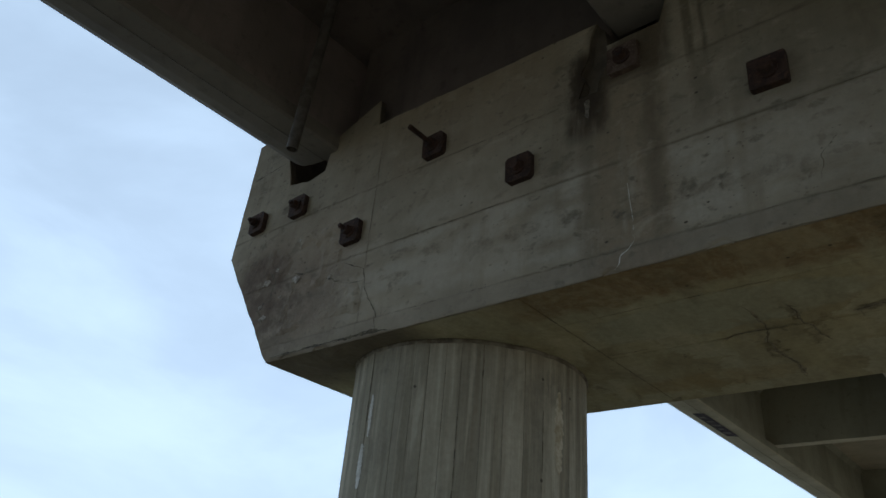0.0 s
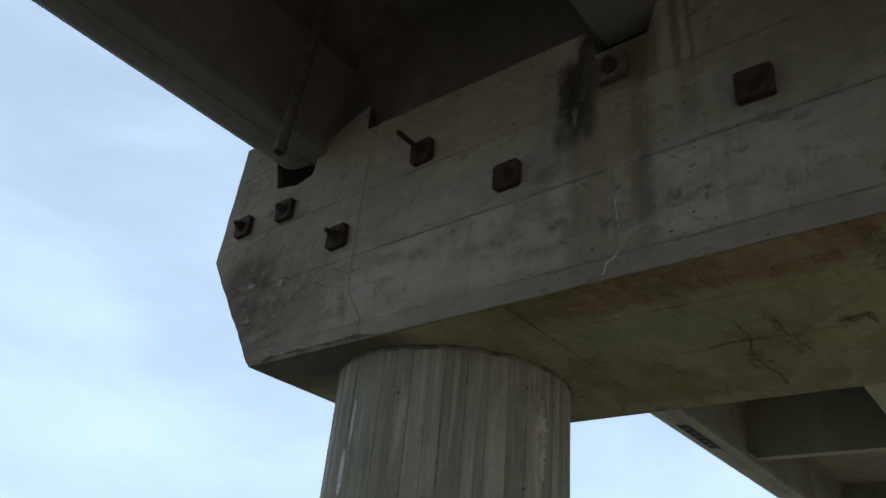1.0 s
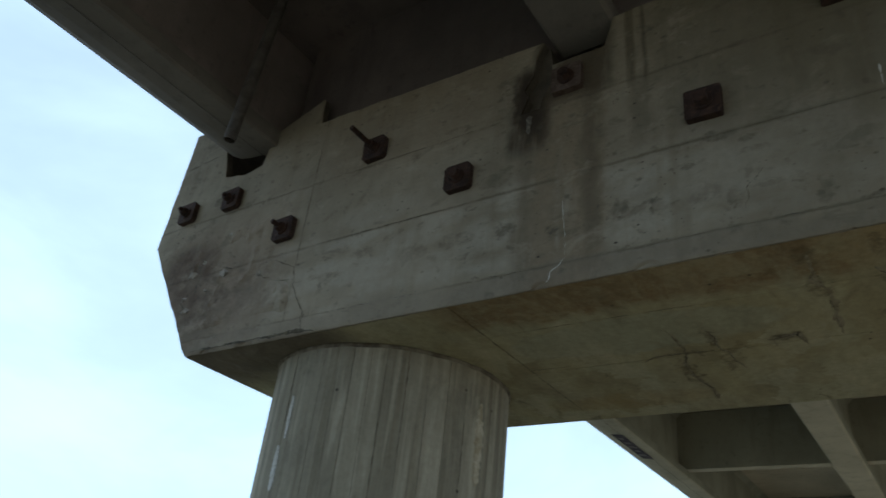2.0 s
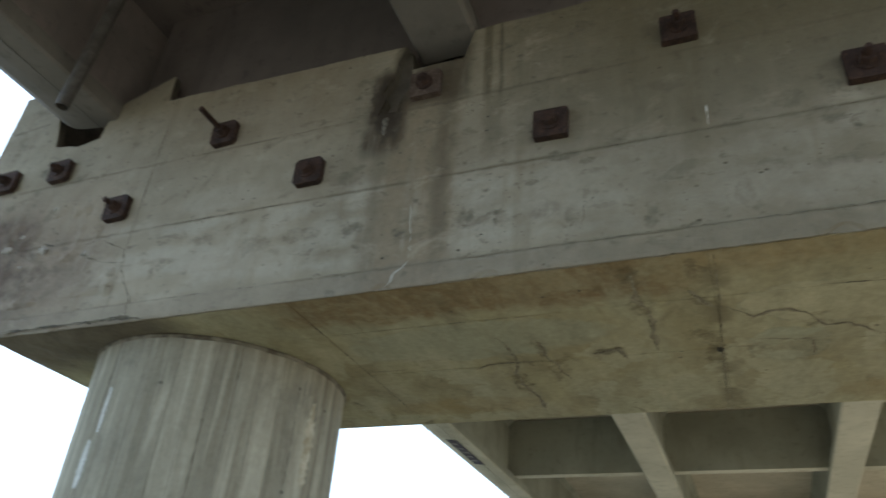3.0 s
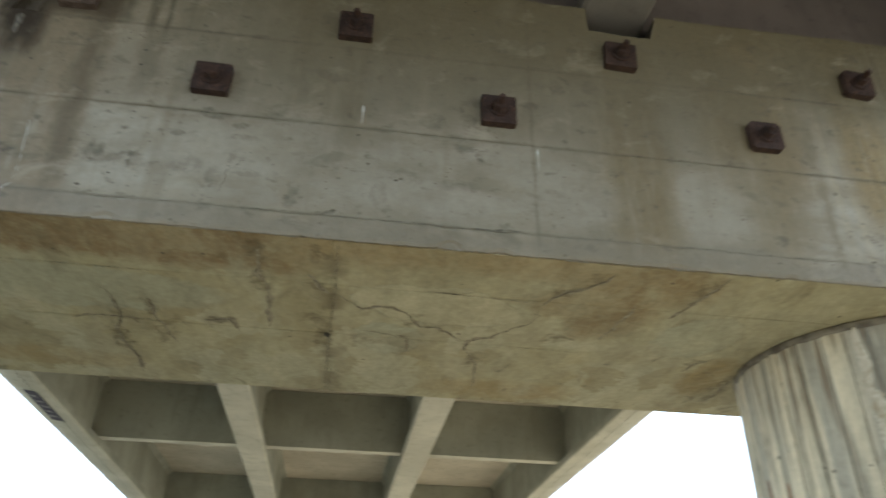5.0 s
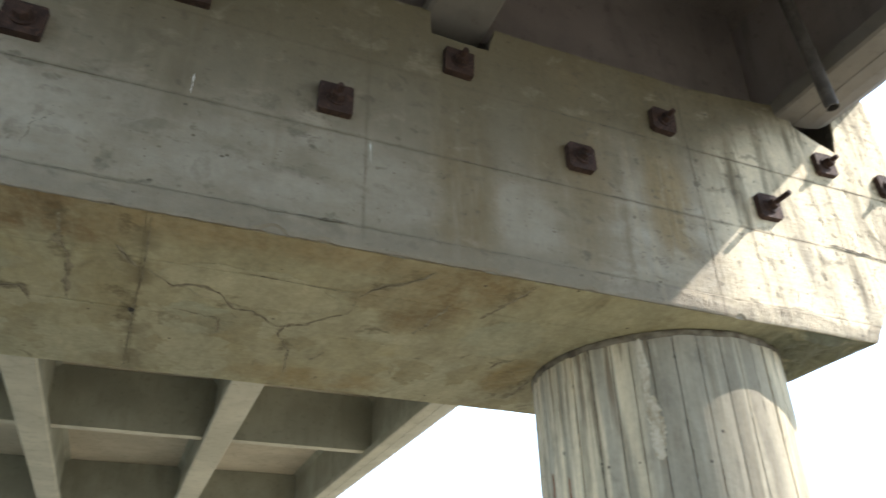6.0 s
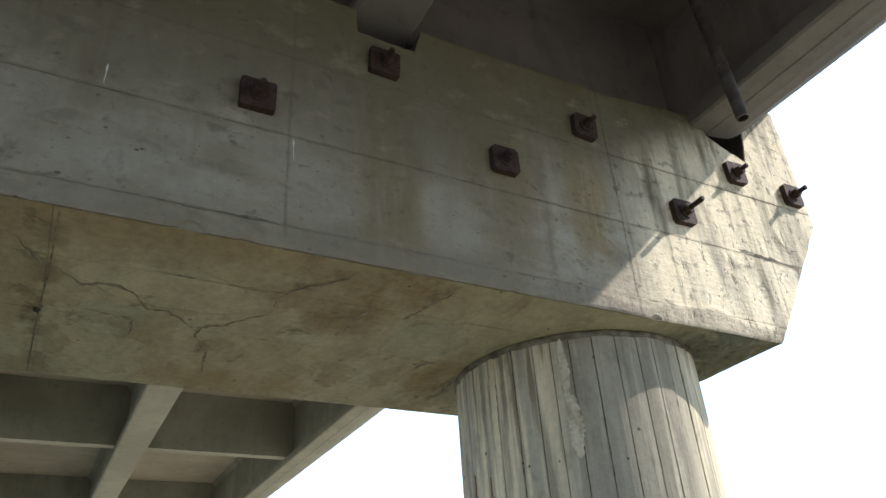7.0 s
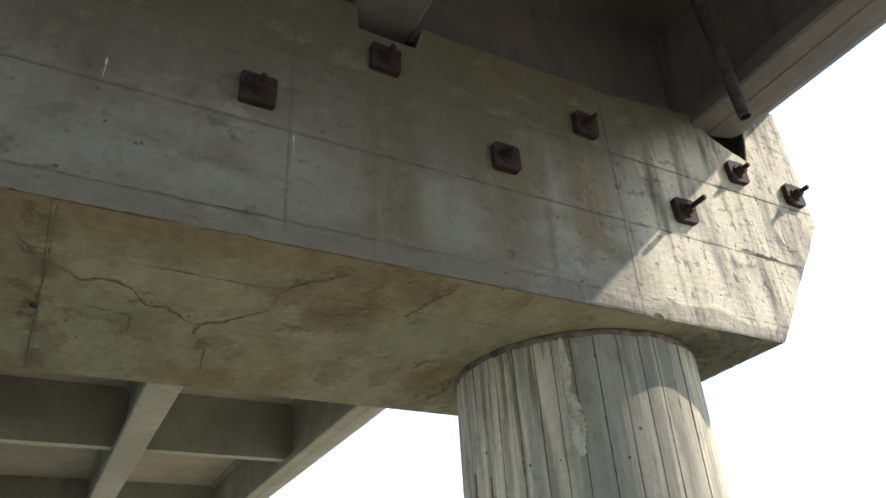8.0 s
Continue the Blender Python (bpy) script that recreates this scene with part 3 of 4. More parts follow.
# ---- ground ----
def build_ground():
    bm = bmesh.new()
    bmesh.ops.create_grid(bm, x_segments=60, y_segments=60, size=1)
    for v in bm.verts:
        for i in (0, 1):
            v.co[i] = math.copysign(abs(v.co[i]) ** 3, v.co[i]) * 2500
        far = min(1, max(0, (Vector(v.co[:2]).length - 9) / 30))
        v.co.z = 0.12 * far * noise.noise(Vector((v.co.x * 0.11, v.co.y * 0.11, 3)))
    me = bpy.data.meshes.new("ground")
    bm.to_mesh(me)
    bm.free()
    me.materials.append(GROUND)
    tagged(new("ground", me), "dry grassy gravel ground under the bridge", "ground", kind="structure")


build_ground()

# ---- pier cap ----
SOFFIT_Z, BACK = 3.45, 2.2
FRONT = [(-4.77, 3.45), (4.76, 3.45), (5.635, 4.64), (5.60, 5.88), (5.11, 5.88), (5.09, 5.50), (5.00, 5.145), (4.82, 5.20),
         (4.60, 5.31), (4.52, 5.50), (4.30, 5.46), (3.95, 5.41), (3.50, 5.37), (1.93, 5.36), (1.88, 5.155), (1.46, 5.155),
         (1.45, 5.36), (-1.27, 5.36), (-1.33, 5.12), (-1.69, 5.115), (-1.70, 4.96), (-1.76, 4.84), (-1.77, 4.775), (-1.91, 4.775),
         (-1.87, 4.90), (-1.90, 4.98), (-1.83, 5.08), (-1.82, 5.22), (-1.765, 5.36), (-3.84, 5.42), (-3.87, 5.69), (-4.38, 5.50), (-4.43, 5.38), (-4.47, 5.19),
         (-4.68, 5.15), (-4.95, 5.21), (-5.06, 5.56), (-5.09, 5.90), (-5.60, 5.90), (-5.645, 4.61)]
MIDDLE = [(-4.77, 3.45), (4.76, 3.45), (5.635, 4.64), (5.60, 5.88), (5.11, 5.88), (5.11, 5.34), (-5.09, 5.34), (-5.09, 5.90),
          (-5.60, 5.90), (-5.645, 4.61)]
NOTCHED = [(-4.77, 3.45), (4.76, 3.45), (5.635, 4.64), (5.60, 5.88), (5.11, 5.88), (5.09, 5.14), (4.42, 5.14), (4.40, 5.36),
           (1.93, 5.36), (1.90, 5.15), (1.44, 5.15), (1.42, 5.36), (-1.27, 5.36), (-1.30, 5.11), (-1.72, 5.11), (-1.75, 5.36),
           (-4.36, 5.36), (-4.40, 5.14), (-5.07, 5.14), (-5.09, 5.90), (-5.60, 5.90), (-5.645, 4.61)]


def build_cap():
    cap = thing("pier_cap", (0, 1.1, SOFFIT_Z), "grey weathered concrete cap beam with stained, cracked faces on round columns",
                "pier cap")
    outline = rough_line(FRONT, 0.03, 0.012, 2.0)
    bm = bmesh.new()
    add_prism(bm, outline, 0.012, 0.07)
    add_prism(bm, NOTCHED, 0.07, 0.62)
    add_prism(bm, MIDDLE, 0.62, 1.58)
    add_prism(bm, rough_line(NOTCHED, 0.12, 0.008, 5.0), 1.58, BACK)
    for v in bm.verts:
        if v.co.z < SOFFIT_Z + 0.02:
            v.co.z += 0.012
    part("core", bm, CORE, cap, "rough dark inner concrete")

    # front boards
    cols, rows = [-5.8, -3.75, 1.05, 3.43, 5.8], [3.3, 3.578, 4.17, 4.76, 6.2]
    rnd = random.Random(4)
    for i in range(4):
        for k in range(4):
            gap = 0.0007
            poly = clipped(outline, cols[i] + gap, cols[i + 1] - gap, rows[k] + gap, rows[k + 1] - gap)
            if len(poly) < 3:
                continue
            bm = bmesh.new()
            out = -rnd.uniform(0.0, 0.003)
            add_prism(bm, poly, out, 0.012)
            if k == 0:
                for v in bm.verts:
                    if v.co.y < 0.01:
                        v.co.y += 0.009 * max(0, (3.578 - v.co.z) / 0.128)
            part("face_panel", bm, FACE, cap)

    # underside boards
    xs, ys = [-4.765, -2.34, 0.0, 2.40, 4.755], [0.017, 0.49, 1.15, BACK]
    for i in range(4):
        for k in range(3):
            drop = rnd.uniform(0.0, 0.004)
            ring = [(xs[i] + 0.001, ys[k] + 0.001), (xs[i + 1] - 0.001, ys[k] + 0.001),
                    (xs[i + 1] - 0.001, ys[k + 1] - 0.001), (xs[i] + 0.001, ys[k + 1] - 0.001)]
            ring = rough_line(ring, 0.10, 0.0020, 9.0)
            n = len(ring)
            verts = [(x, y, SOFFIT_Z - drop) for x, y in ring] + [(x, y, SOFFIT_Z + 0.014) for x, y in ring]
            faces = [tuple(range(n - 1, -1, -1))] + [(j, (j + 1) % n, n + (j + 1) % n, n + j) for j in range(n)]
            raw_part("soffit_panel", verts, faces, SOFFIT, cap)
    return cap


CAP = build_cap()


def relief(name, x0, x1, z0, z1, mat, seed, high, cut, scale, label, cell=0.025):
    """A crust of broken concrete that rises from the front in ragged islands."""
    nx, nz = int((x1 - x0) / cell), int((z1 - z0) / cell)
    height = {}
    for i in range(nx + 1):
        for k in range(nz + 1):
            x, z = x0 + (x1 - x0) * i / nx, z0 + (z1 - z0) * k / nz
            edge = min(1, min(i, nx - i) * cell / 0.17, min(k, nz - k) * cell / min(0.17, (z1 - z0) * 0.2))
            end = (5.60 - abs(x)) if z > 4.62 else (abs(4.70) + (z - 3.45) * 0.735 - abs(x))
            edge = min(edge, max(-1, end * 9))
            h = noise.fractal(Vector((x * scale + seed, z * scale, seed)), 0.9, 2.1, 5)
            h += 0.5 * abs(noise.noise(Vector((x * 9, z * 7, seed))))
            height[i, k] = (x, z, min((h - cut) * high, high * 1.2) - (1 - edge) * high * 2.4)
    verts, index, faces = [], {}, []
    for (i, k), (x, z, h) in height.items():
        index[i, k] = len(verts)
        verts.append((x, 0.004 - h, z))
    for i in range(nx):
        for k in range(nz):
            if max(height[a][2] for a in ((i, k), (i + 1, k), (i + 1, k + 1), (i, k + 1))) > 0:
                faces.append((index[i, k], index[i + 1, k], index[i + 1, k + 1], index[i, k + 1]))
    tagged(raw_part(name, verts, faces, mat, CAP, label), kind="stuff")


relief("broken_crust", -5.45, -3.62, 3.52, 4.72, FACE, 11.3, 0.030, 0.02, 3.6, "brownish spalled concrete crust")
relief("broken_crust", -2.02, -1.68, 4.42, 4.80, CRUMB, 61.0, 0.030, 0.05, 5.0, "crumbling mottled mortar below girder seat", 0.016)
relief("broken_crust", 4.15, 5.52, 3.60, 4.55, FACE, 27.1, 0.013, 0.16, 5.2, "cream weathered concrete crust", 0.018)
relief("broken_crust", 2.3, 4.7, 3.47, 3.60, FACE, 41.7, 0.013, 0.06, 13.0, "pitted crumbling bottom edge", 0.014)


def build_lip():
    """The uneven band along the foot of the front, chipped along its top and bottom."""
    verts, faces, n = [], [], 620
    for i in range(n + 1):
        x = -4.76 + 9.51 * i / n
        a = noise.noise(Vector((x * 2.3, 3.1, 0))) + 0.6 * noise.noise(Vector((x * 9, 7.7, 0))) + 0.35 * noise.noise(Vector((x * 31, 1.3, 0)))
        b = noise.noise(Vector((x * 3.1, 9.4, 5))) + 0.7 * noise.noise(Vector((x * 13, 2.2, 5))) + 0.5 * noise.noise(Vector((x * 37, 4.2, 5)))
        out = 0.009 + 0.004 * b
        chip = max(0, noise.noise(Vector((x * 6, 20.5, 2))) - 0.33) * 0.09
        top = 3.582 + 0.007 * a - chip * 0.4
        for y, z in ((0.020, 3.452), (-out * 0.15 + chip * 0.4, 3.4465 + 0.004 * b + chip), (-out * 0.85, 3.463 + 0.004 * b + chip),
                     (-out, 3.515), (-out - 0.002, top - 0.012), (-out * 0.7, top - 0.003), (0.004, top)):
            verts.append((x, y, z))
    for i in range(n):
        for k in range(6):
            faces.append((7 * i + k, 7 * i + 7 + k, 7 * i + 8 + k, 7 * i + 1 + k))
    raw_part("bottom_lip", verts, faces, FACE, CAP, "grey uneven band along the bottom edge")


build_lip()


def hanging_crust(x0, x1, seed, low):
    """Rough broken concrete under an overhanging end of the cap."""
    cell, y0, y1 = 0.03, 0.012, BACK - 0.01
    nx, ny = int((x1 - x0) / cell), int((y1 - y0) / cell)
    verts, faces = [], []
    for i in range(nx + 1):
        for k in range(ny + 1):
            x, y = x0 + (x1 - x0) * i / nx, y0 + (y1 - y0) * k / ny
            h = noise.fractal(Vector((x * 2.6 + seed, y * 2.6, seed)), 0.9, 2.1, 5) + 0.6 * abs(noise.noise(Vector((x * 6, y * 6, seed))))
            side = min(1, min(i, nx - i) * cell / 0.10, k * cell / 0.08 + 0.1)
            verts.append((x, y, SOFFIT_Z - 0.002 - max(-0.004, (0.25 + h) * low * side)))
    for i in range(nx):
        for k in range(ny):
            a = i * (ny + 1) + k
            faces.append((a, a + 1, a + ny + 2, a + ny + 1))
    tagged(raw_part("broken_crust", verts, faces, SOFFIT, CAP, "rough broken concrete of the underside"), kind="stuff")


hanging_crust(3.9, 4.75, 71.0, 0.060)
hanging_crust(-4.76, -3.9, 83.0, 0.022)


def crack(points, width, plane, mat, seed, label="", wander=0.02, lift=0.0):
    """An uneven open crack: a thin dark band along a wandering line on the front (y) or the underside (z)."""
    line = rough_line(points, 0.014, wander, seed, closed=False)
    line = [(u + 0.010 * noise.noise(Vector((u * 31, v * 31, seed))) * wander * 50, v + 0.010 * noise.noise(Vector((v * 29, u * 29, seed + 7))) * wander * 50)
            for u, v in line]
    line = [(u + wander * 0.8 * noise.noise(Vector((u * 13, v * 13, seed + 3))), v + wander * 0.8 * noise.noise(Vector((v * 13, u * 13, seed + 9)))) for u, v in line]
    verts, faces = [], []
    for i, (u, v) in enumerate(line):
        a, b = Vector(line[max(0, i - 1)]), Vector(line[min(len(line) - 1, i + 1)])
        d = (b - a).normalized() if (b - a).length > 1e-6 else Vector((1, 0))
        side = Vector((-d.y, d.x))
        taper = min(1, 0.25 + 4 * min(i, len(line) - 1 - i) / len(line))
        w = width * taper * max(0.0 if width < 0.008 else 0.2, 0.36 + noise.noise(Vector((u * 8, v * 8, seed))) * 0.8 + noise.noise(Vector((u * 34, v * 34, seed))) * 0.7)
        for sgn in (-1, 1):
            q = Vector((u, v)) + side * w * sgn * 0.5
            verts.append((q.x, -0.0065 + lift, q.y) if plane == "y" else (q.x, q.y, SOFFIT_Z - 0.0062 + lift))
        if i:
            faces.append((2 * i - 2, 2 * i - 1, 2 * i + 1, 2 * i))
    raw_part("crack", verts, faces, mat, CAP, label)


def build_cracks():
    z = "z"
    def split(points, width, seed, rim=0.0, wander=0.016):
        """A crack on the underside, with a stained rim where water has come through."""
        if rim:
            crack(points, rim, z, RIM, seed + 0.5, "brown stained rim", wander, lift=0.0012)
        crack(points, width, z, CRACK, seed, wander=wander)

    split([(0.01, 0.60), (0.13, 0.69), (0.18, 0.76), (0.26, 0.72), (0.36, 0.71), (0.46, 0.78), (0.54, 0.95), (0.66, 0.95), (0.75, 1.04),
           (0.82, 1.12), (0.90, 1.08)], 0.0105, 3.1, 0.036)
    split([(1.19, 0.54), (1.21, 0.70), (1.19, 0.80), (1.12, 0.86), (1.05, 0.94), (1.00, 1.03), (0.92, 1.06), (0.87, 1.11), (0.86, 1.23),
           (0.93, 1.37), (0.99, 1.49), (1.01, 1.69), (1.05, 1.91)], 0.0105, 4.3, 0.036)
    split([(1.19, 0.54), (1.23, 0.46), (1.31, 0.35), (1.39, 0.30), (1.47, 0.18), (1.50, 0.10)], 0.010, 5.5, 0.06)
    split([(-1.27, 0.74), (-1.26, 0.90), (-1.27, 1.14), (-1.33, 1.30), (-1.33, 1.58), (-1.28, 1.76), (-1.31, 2.04)], 0.014, 6.1, 0.06)
    split([(-1.58, 1.18), (-1.46, 1.12), (-1.25, 1.12), (-1.08, 1.13)], 0.012, 7.7, 0.035)
    split([(-1.05, 0.82), (-1.04, 0.96), (-1.06, 1.09), (-1.02, 1.18), (-1.02, 1.35), (-0.98, 1.46)], 0.013, 8.2, 0.05)
    split([(-0.75, 1.08), (-0.60, 1.05), (-0.57, 1.22)], 0.014, 9.0, 0.05)
    split([(-0.37, 0.17), (-0.40, 0.42), (-0.36, 0.58), (-0.36, 0.80), (-0.37, 1.12)], 0.006, 9.4, 0.07)
    split([(-0.13, 0.37), (-0.07, 0.53), (0.0, 0.62)], 0.008, 9.9, 0.04)
    split([(0.025, 0.05), (0.015, 0.70), (-0.01, 1.10), (-0.02, 1.60), (-0.03, 2.15)], 0.009, 10.9, 0.022, 0.004)
    split([(-2.34, 0.05), (-2.335, 1.1), (-2.34, 2.15)], 0.010, 12.2, 0.0, 0.003)
    split([(0.50, 0.47), (0.83, 0.49), (1.16, 0.51)], 0.010, 12.9, 0.0, 0.003)
    split([(-2.12, 0.48), (-1.60, 0.475), (-0.90, 0.49)], 0.006, 13.1, 0.0, 0.003)
    split([(-2.34, 1.08), (-2.03, 1.09)], 0.007, 13.3, 0.0, 0.003)
    split([(1.17, 1.15), (1.64, 1.17)], 0.008, 13.7, 0.0, 0.003)
    split([(2.13, 0.05), (2.08, 0.27), (2.02, 0.47), (1.98, 0.57)], 0.008, 14.3, 0.06)
    split([(1.75, 0.45), (1.73, 0.63), (1.69, 0.94)], 0.006, 14.9, 0.07)
    split([(2.54, 1.11), (2.44, 1.21), (2.42, 1.36)], 0.014, 15.1, 0.04)
    split([(2.80, 1.40), (2.83, 1.58), (2.84, 1.88)], 0.016, 15.3, 0.06)
    split([(0.18, 1.06), (0.30, 1.08), (0.48, 1.12), (0.50, 1.36)], 0.006, 15.5, 0.03)
    f = "y"
    crack([(-3.53, 3.46), (-3.56, 3.60), (-3.72, 3.85), (-3.76, 4.02), (-3.98, 4.13)], 0.020, f, CRACK, 15.8, wander=0.010)
    crack([(-3.95, 3.462), (-3.70, 3.475), (-3.52, 3.47), (-3.38, 3.455)], 0.045, f, CRACK, 15.95, wander=0.008, lift=-0.008)
    crack([(-3.75, 4.01), (-3.75, 4.45), (-3.75, 5.20)], 0.008, f, CRACK, 16.4, wander=0.004)
    crack([(-4.2, 4.06), (-3.95, 3.95), (-3.74, 3.92)], 0.010, f, CRACK, 16.9)
    crack([(-5.0, 4.35), (-4.85, 4.20), (-4.9, 4.0)], 0.035, f, CRACK, 17.1)
    crack([(-5.05, 3.95), (-4.9, 3.85)], 0.03, f, CRACK, 17.9)
    crack([(-4.62, 4.2), (-4.45, 4.16)], 0.03, f, CRACK, 18.9)
    crack([(4.55, 4.19), (4.80, 4.18), (5.08, 4.16), (5.24, 4.13)], 0.030, f, CRACK, 19.9)
    crack([(5.08, 4.45), (5.17, 4.30), (5.28, 4.33)], 0.022, f, CRACK, 20.9)
    crack([(4.40, 4.0), (4.44, 3.75), (4.50, 3.56)], 0.014, f, CRACK, 21.4)
    crack([(4.72, 4.1), (4.78, 3.82), (4.85, 3.70)], 0.016, f, CRACK, 22.4)
    crack([(3.43, 3.58), (3.43, 4.2), (3.44, 4.8)], 0.009, f, CRACK, 23.1, wander=0.004)
    crack([(-0.60, 3.66), (-0.57, 3.78), (-0.50, 3.90)], 0.006, f, CRACK, 23.9)
    crack([(0.80, 3.572), (0.88, 3.582), (0.97, 3.580)], 0.030, f, CRACK, 24.3, wander=0.006, lift=-0.0105)
    crack([(-1.59, 4.00), (-1.575, 3.80), (-1.565, 3.60)], 0.007, f, WHITE_LIME, 25.1, "white lime-filled crack", 0.004)
    crack([(-1.565, 3.605), (-1.60, 3.565), (-1.645, 3.53), (-1.65, 3.49), (-1.68, 3.458)], 0.009, f, WHITE_LIME, 25.6,
          "white lime-filled crack", 0.008, -0.010)
    crack([(0.085, 4.33), (0.087, 4.19)], 0.014, f, WHITE_LIME, 26.2, "white lime run", 0.004)
    crack([(1.075, 4.15), (1.082, 4.00)], 0.014, f, WHITE_LIME, 27.2, "white lime run", 0.004)
    for k, (a, b, h) in enumerate([(-3.7, -2.1, 4.17), (-1.2, 0.2, 4.17), (1.15, 3.3, 4.17), (3.5, 4.6, 4.17), (-5.5, -3.8, 4.76), (-3.7, -2.0, 4.76),
                                   (-1.2, -0.2, 4.76), (1.05, 1.35, 4.77), (2.0, 3.4, 4.76), (3.5, 5.5, 4.76), (-3.5, -1.6, 3.578), (-1.2, 1.0, 3.58),
                                   (1.2, 3.3, 3.578), (3.5, 4.7, 3.578)]):
        n = max(2, int((b - a) / 0.25))
        crack([(a + (b - a) * i / n, h) for i in range(n + 1)], 0.0060, f, CRACK, 40.3 + k, wander=0.006)
    crack([(-4.7, 3.47), (-4.3, 3.475), (-3.9, 3.47), (-3.5, 3.48)], 0.030, f, CRACK, 59.3, wander=0.01, lift=-0.0095)
    crack([(-3.525, 3.455), (-3.55, 3.52), (-3.555, 3.59)], 0.024, f, CRACK, 59.9, wander=0.008, lift=-0.0105)
    crack([(-5.55, 5.46), (-5.08, 5.50)], 0.022, f, CRACK, 60.3, wander=0.005)
    crack([(5.10, 5.48), (5.62, 5.36)], 0.012, f, CRACK, 61.3, wander=0.005)



build_cracks()


def build_stub(x, y):
    """Cut end of a small tube in the underside, with a dark mouth."""
    verts, faces, n = [], [], 16
    rings = ((0.018, 0.0), (0.018, 0.012), (0.012, 0.013), (0.010, 0.004))
    for r, h in rings:
        for i in range(n):
            a = 2 * math.pi * i / n
            verts.append((x + r * math.cos(a), y + r * 1.25 * math.sin(a), SOFFIT_Z - 0.003 - h))
    for j in range(len(rings) - 1):
        for i in range(n):
            faces.append((j * n + i, j * n + (i + 1) % n, (j + 1) * n + (i + 1) % n, (j + 1) * n + i))
    faces.append(tuple(range(3 * n, 4 * n)))
    raw_part("tube_stub", verts, faces, JOINT, CAP, "dark cut tube end")


build_stub(-0.02, 1.16)


def lump(x, z, size, seed):
    """A pale stone of the aggregate, laid bare in the broken concrete."""
    bm = bmesh.new()
    bmesh.ops.create_icosphere(bm, subdivisions=2, radius=1)
    for v in bm.verts:
        k = 0.85 + 0.75 * noise.noise(v.co * 1.5 + Vector((seed * 3.7, 0, 0))) + 0.3 * noise.noise(v.co * 4 + Vector((seed, 5, 0)))
        v.co = Vector((x + v.co.x * size * k, -0.004 + v.co.y * size * 0.35 * k, z + v.co.z * size * 0.75 * k))
    part("aggregate_stone", bm, STONE, CAP, "pale bare aggregate stone")


for x, z, size, seed in ((-4.97, 4.20, 0.045, 1), (-4.58, 4.14, 0.05, 2), (-4.93, 3.86, 0.045, 3), (-5.0, 3.98, 0.03, 4), (-4.62, 4.52, 0.02, 5),
                         (-4.14, 4.05, 0.03, 6), (-4.75, 4.02, 0.02, 7), (-4.86, 4.30, 0.025, 8)):
    lump(x, z, size, seed)


# ---- columns ----
RADIUS = 0.905


def build_column(x, y, patches, lip_out, lip_drop):
    col = thing("column", (x, y, 0), "round board-marked grey concrete column with lime-stained patches", "column",
                "columns under the cap")
    bm = bmesh.new()
    bmesh.ops.create_cone(bm, cap_ends=True, segments=80, radius1=RADIUS - 0.012, radius2=RADIUS - 0.012, depth=SOFFIT_Z - 0.004,
                          matrix=Matrix.Translation((x, y, (SOFFIT_Z - 0.004) / 2)))
    part("shaft", bm, JOINT, col, "dark recessed joints")
    # mortar lip under the cap, dark to draw the line at the column's top
    verts, faces, n = [], [], 96
    rings = [(0.0, SOFFIT_Z - 0.001), (0.017, SOFFIT_Z - 0.005 * lip_drop), (0.013, SOFFIT_Z - 0.016 * lip_drop),
             (0.006, SOFFIT_Z - 0.030 * lip_drop), (-0.012, SOFFIT_Z - 0.036 * lip_drop)]
    for i in range(n):
        a = 2 * math.pi * i / n
        k = noise.noise(Vector((math.cos(a) * 4 + x, math.sin(a) * 4, 5))) + 0.6 * noise.noise(Vector((math.cos(a) * 15, math.sin(a) * 15 + x, 8)))
        for out, h in rings:
            r = RADIUS + out * lip_out * (0.75 + 0.9 * k) if out > 0 else RADIUS + out
            verts.append((x + r * math.cos(a), y + r * math.sin(a), h + 0.012 * k * lip_drop * (h < SOFFIT_Z - 0.01)))
    w = len(rings)
    for i in range(n):
        for j in range(w - 1):
            faces.append((i * w + j, ((i + 1) % n) * w + j, ((i + 1) % n) * w + j + 1, i * w + j + 1))
    raw_part("mortar_lip", verts, faces, LIP, col, "crumbling mortar lip", True)
    # pale lime runs and rust marks along the boards
    for angle, z0, z1, width, mat, label, seed in patches:
        verts, faces, k = [], [], 44
        for i in range(k + 1):
            f = i / k
            zz = z0 + (z1 - z0) * f
            drift = 0.006 * noise.noise(Vector((f * 3, seed, 1))) * 2
            ww = width * (math.sin(math.pi * min(1, max(0, f * 0.96 + 0.02))) ** 0.45) * (0.62 + 0.5 * abs(noise.noise(Vector((f * 7, seed, 4)))) + 0.45 * noise.noise(Vector((f * 23, seed, 9))))
            for s, lift in ((-0.5, 0.0), (-0.30, 0.004), (0.30, 0.004), (0.5, 0.0)):
                a = radians(angle) + (drift + s * ww) / RADIUS
                r = RADIUS + 0.001 + lift
                verts.append((x + r * math.cos(a), y + r * math.sin(a), zz))
            if i:
                for j in range(3):
                    faces.append((4 * i - 4 + j, 4 * i - 3 + j, 4 * i + 1 + j, 4 * i + j))
        raw_part("lime_run" if mat != RUST_STAIN else "rust_mark", verts, faces, mat, col, label)
    return col


PATCHES_LEFT = [(-7.5, 2.64, 3.20, 0.115, LIME, "yellowish white lime run", 1.0), (-102.5, 2.46, 2.76, 0.085, WHITE_LIME, "white lime run", 2.0),
                (-99.0, 2.80, 3.10, 0.05, WHITE_LIME, "white lime run", 3.0)]
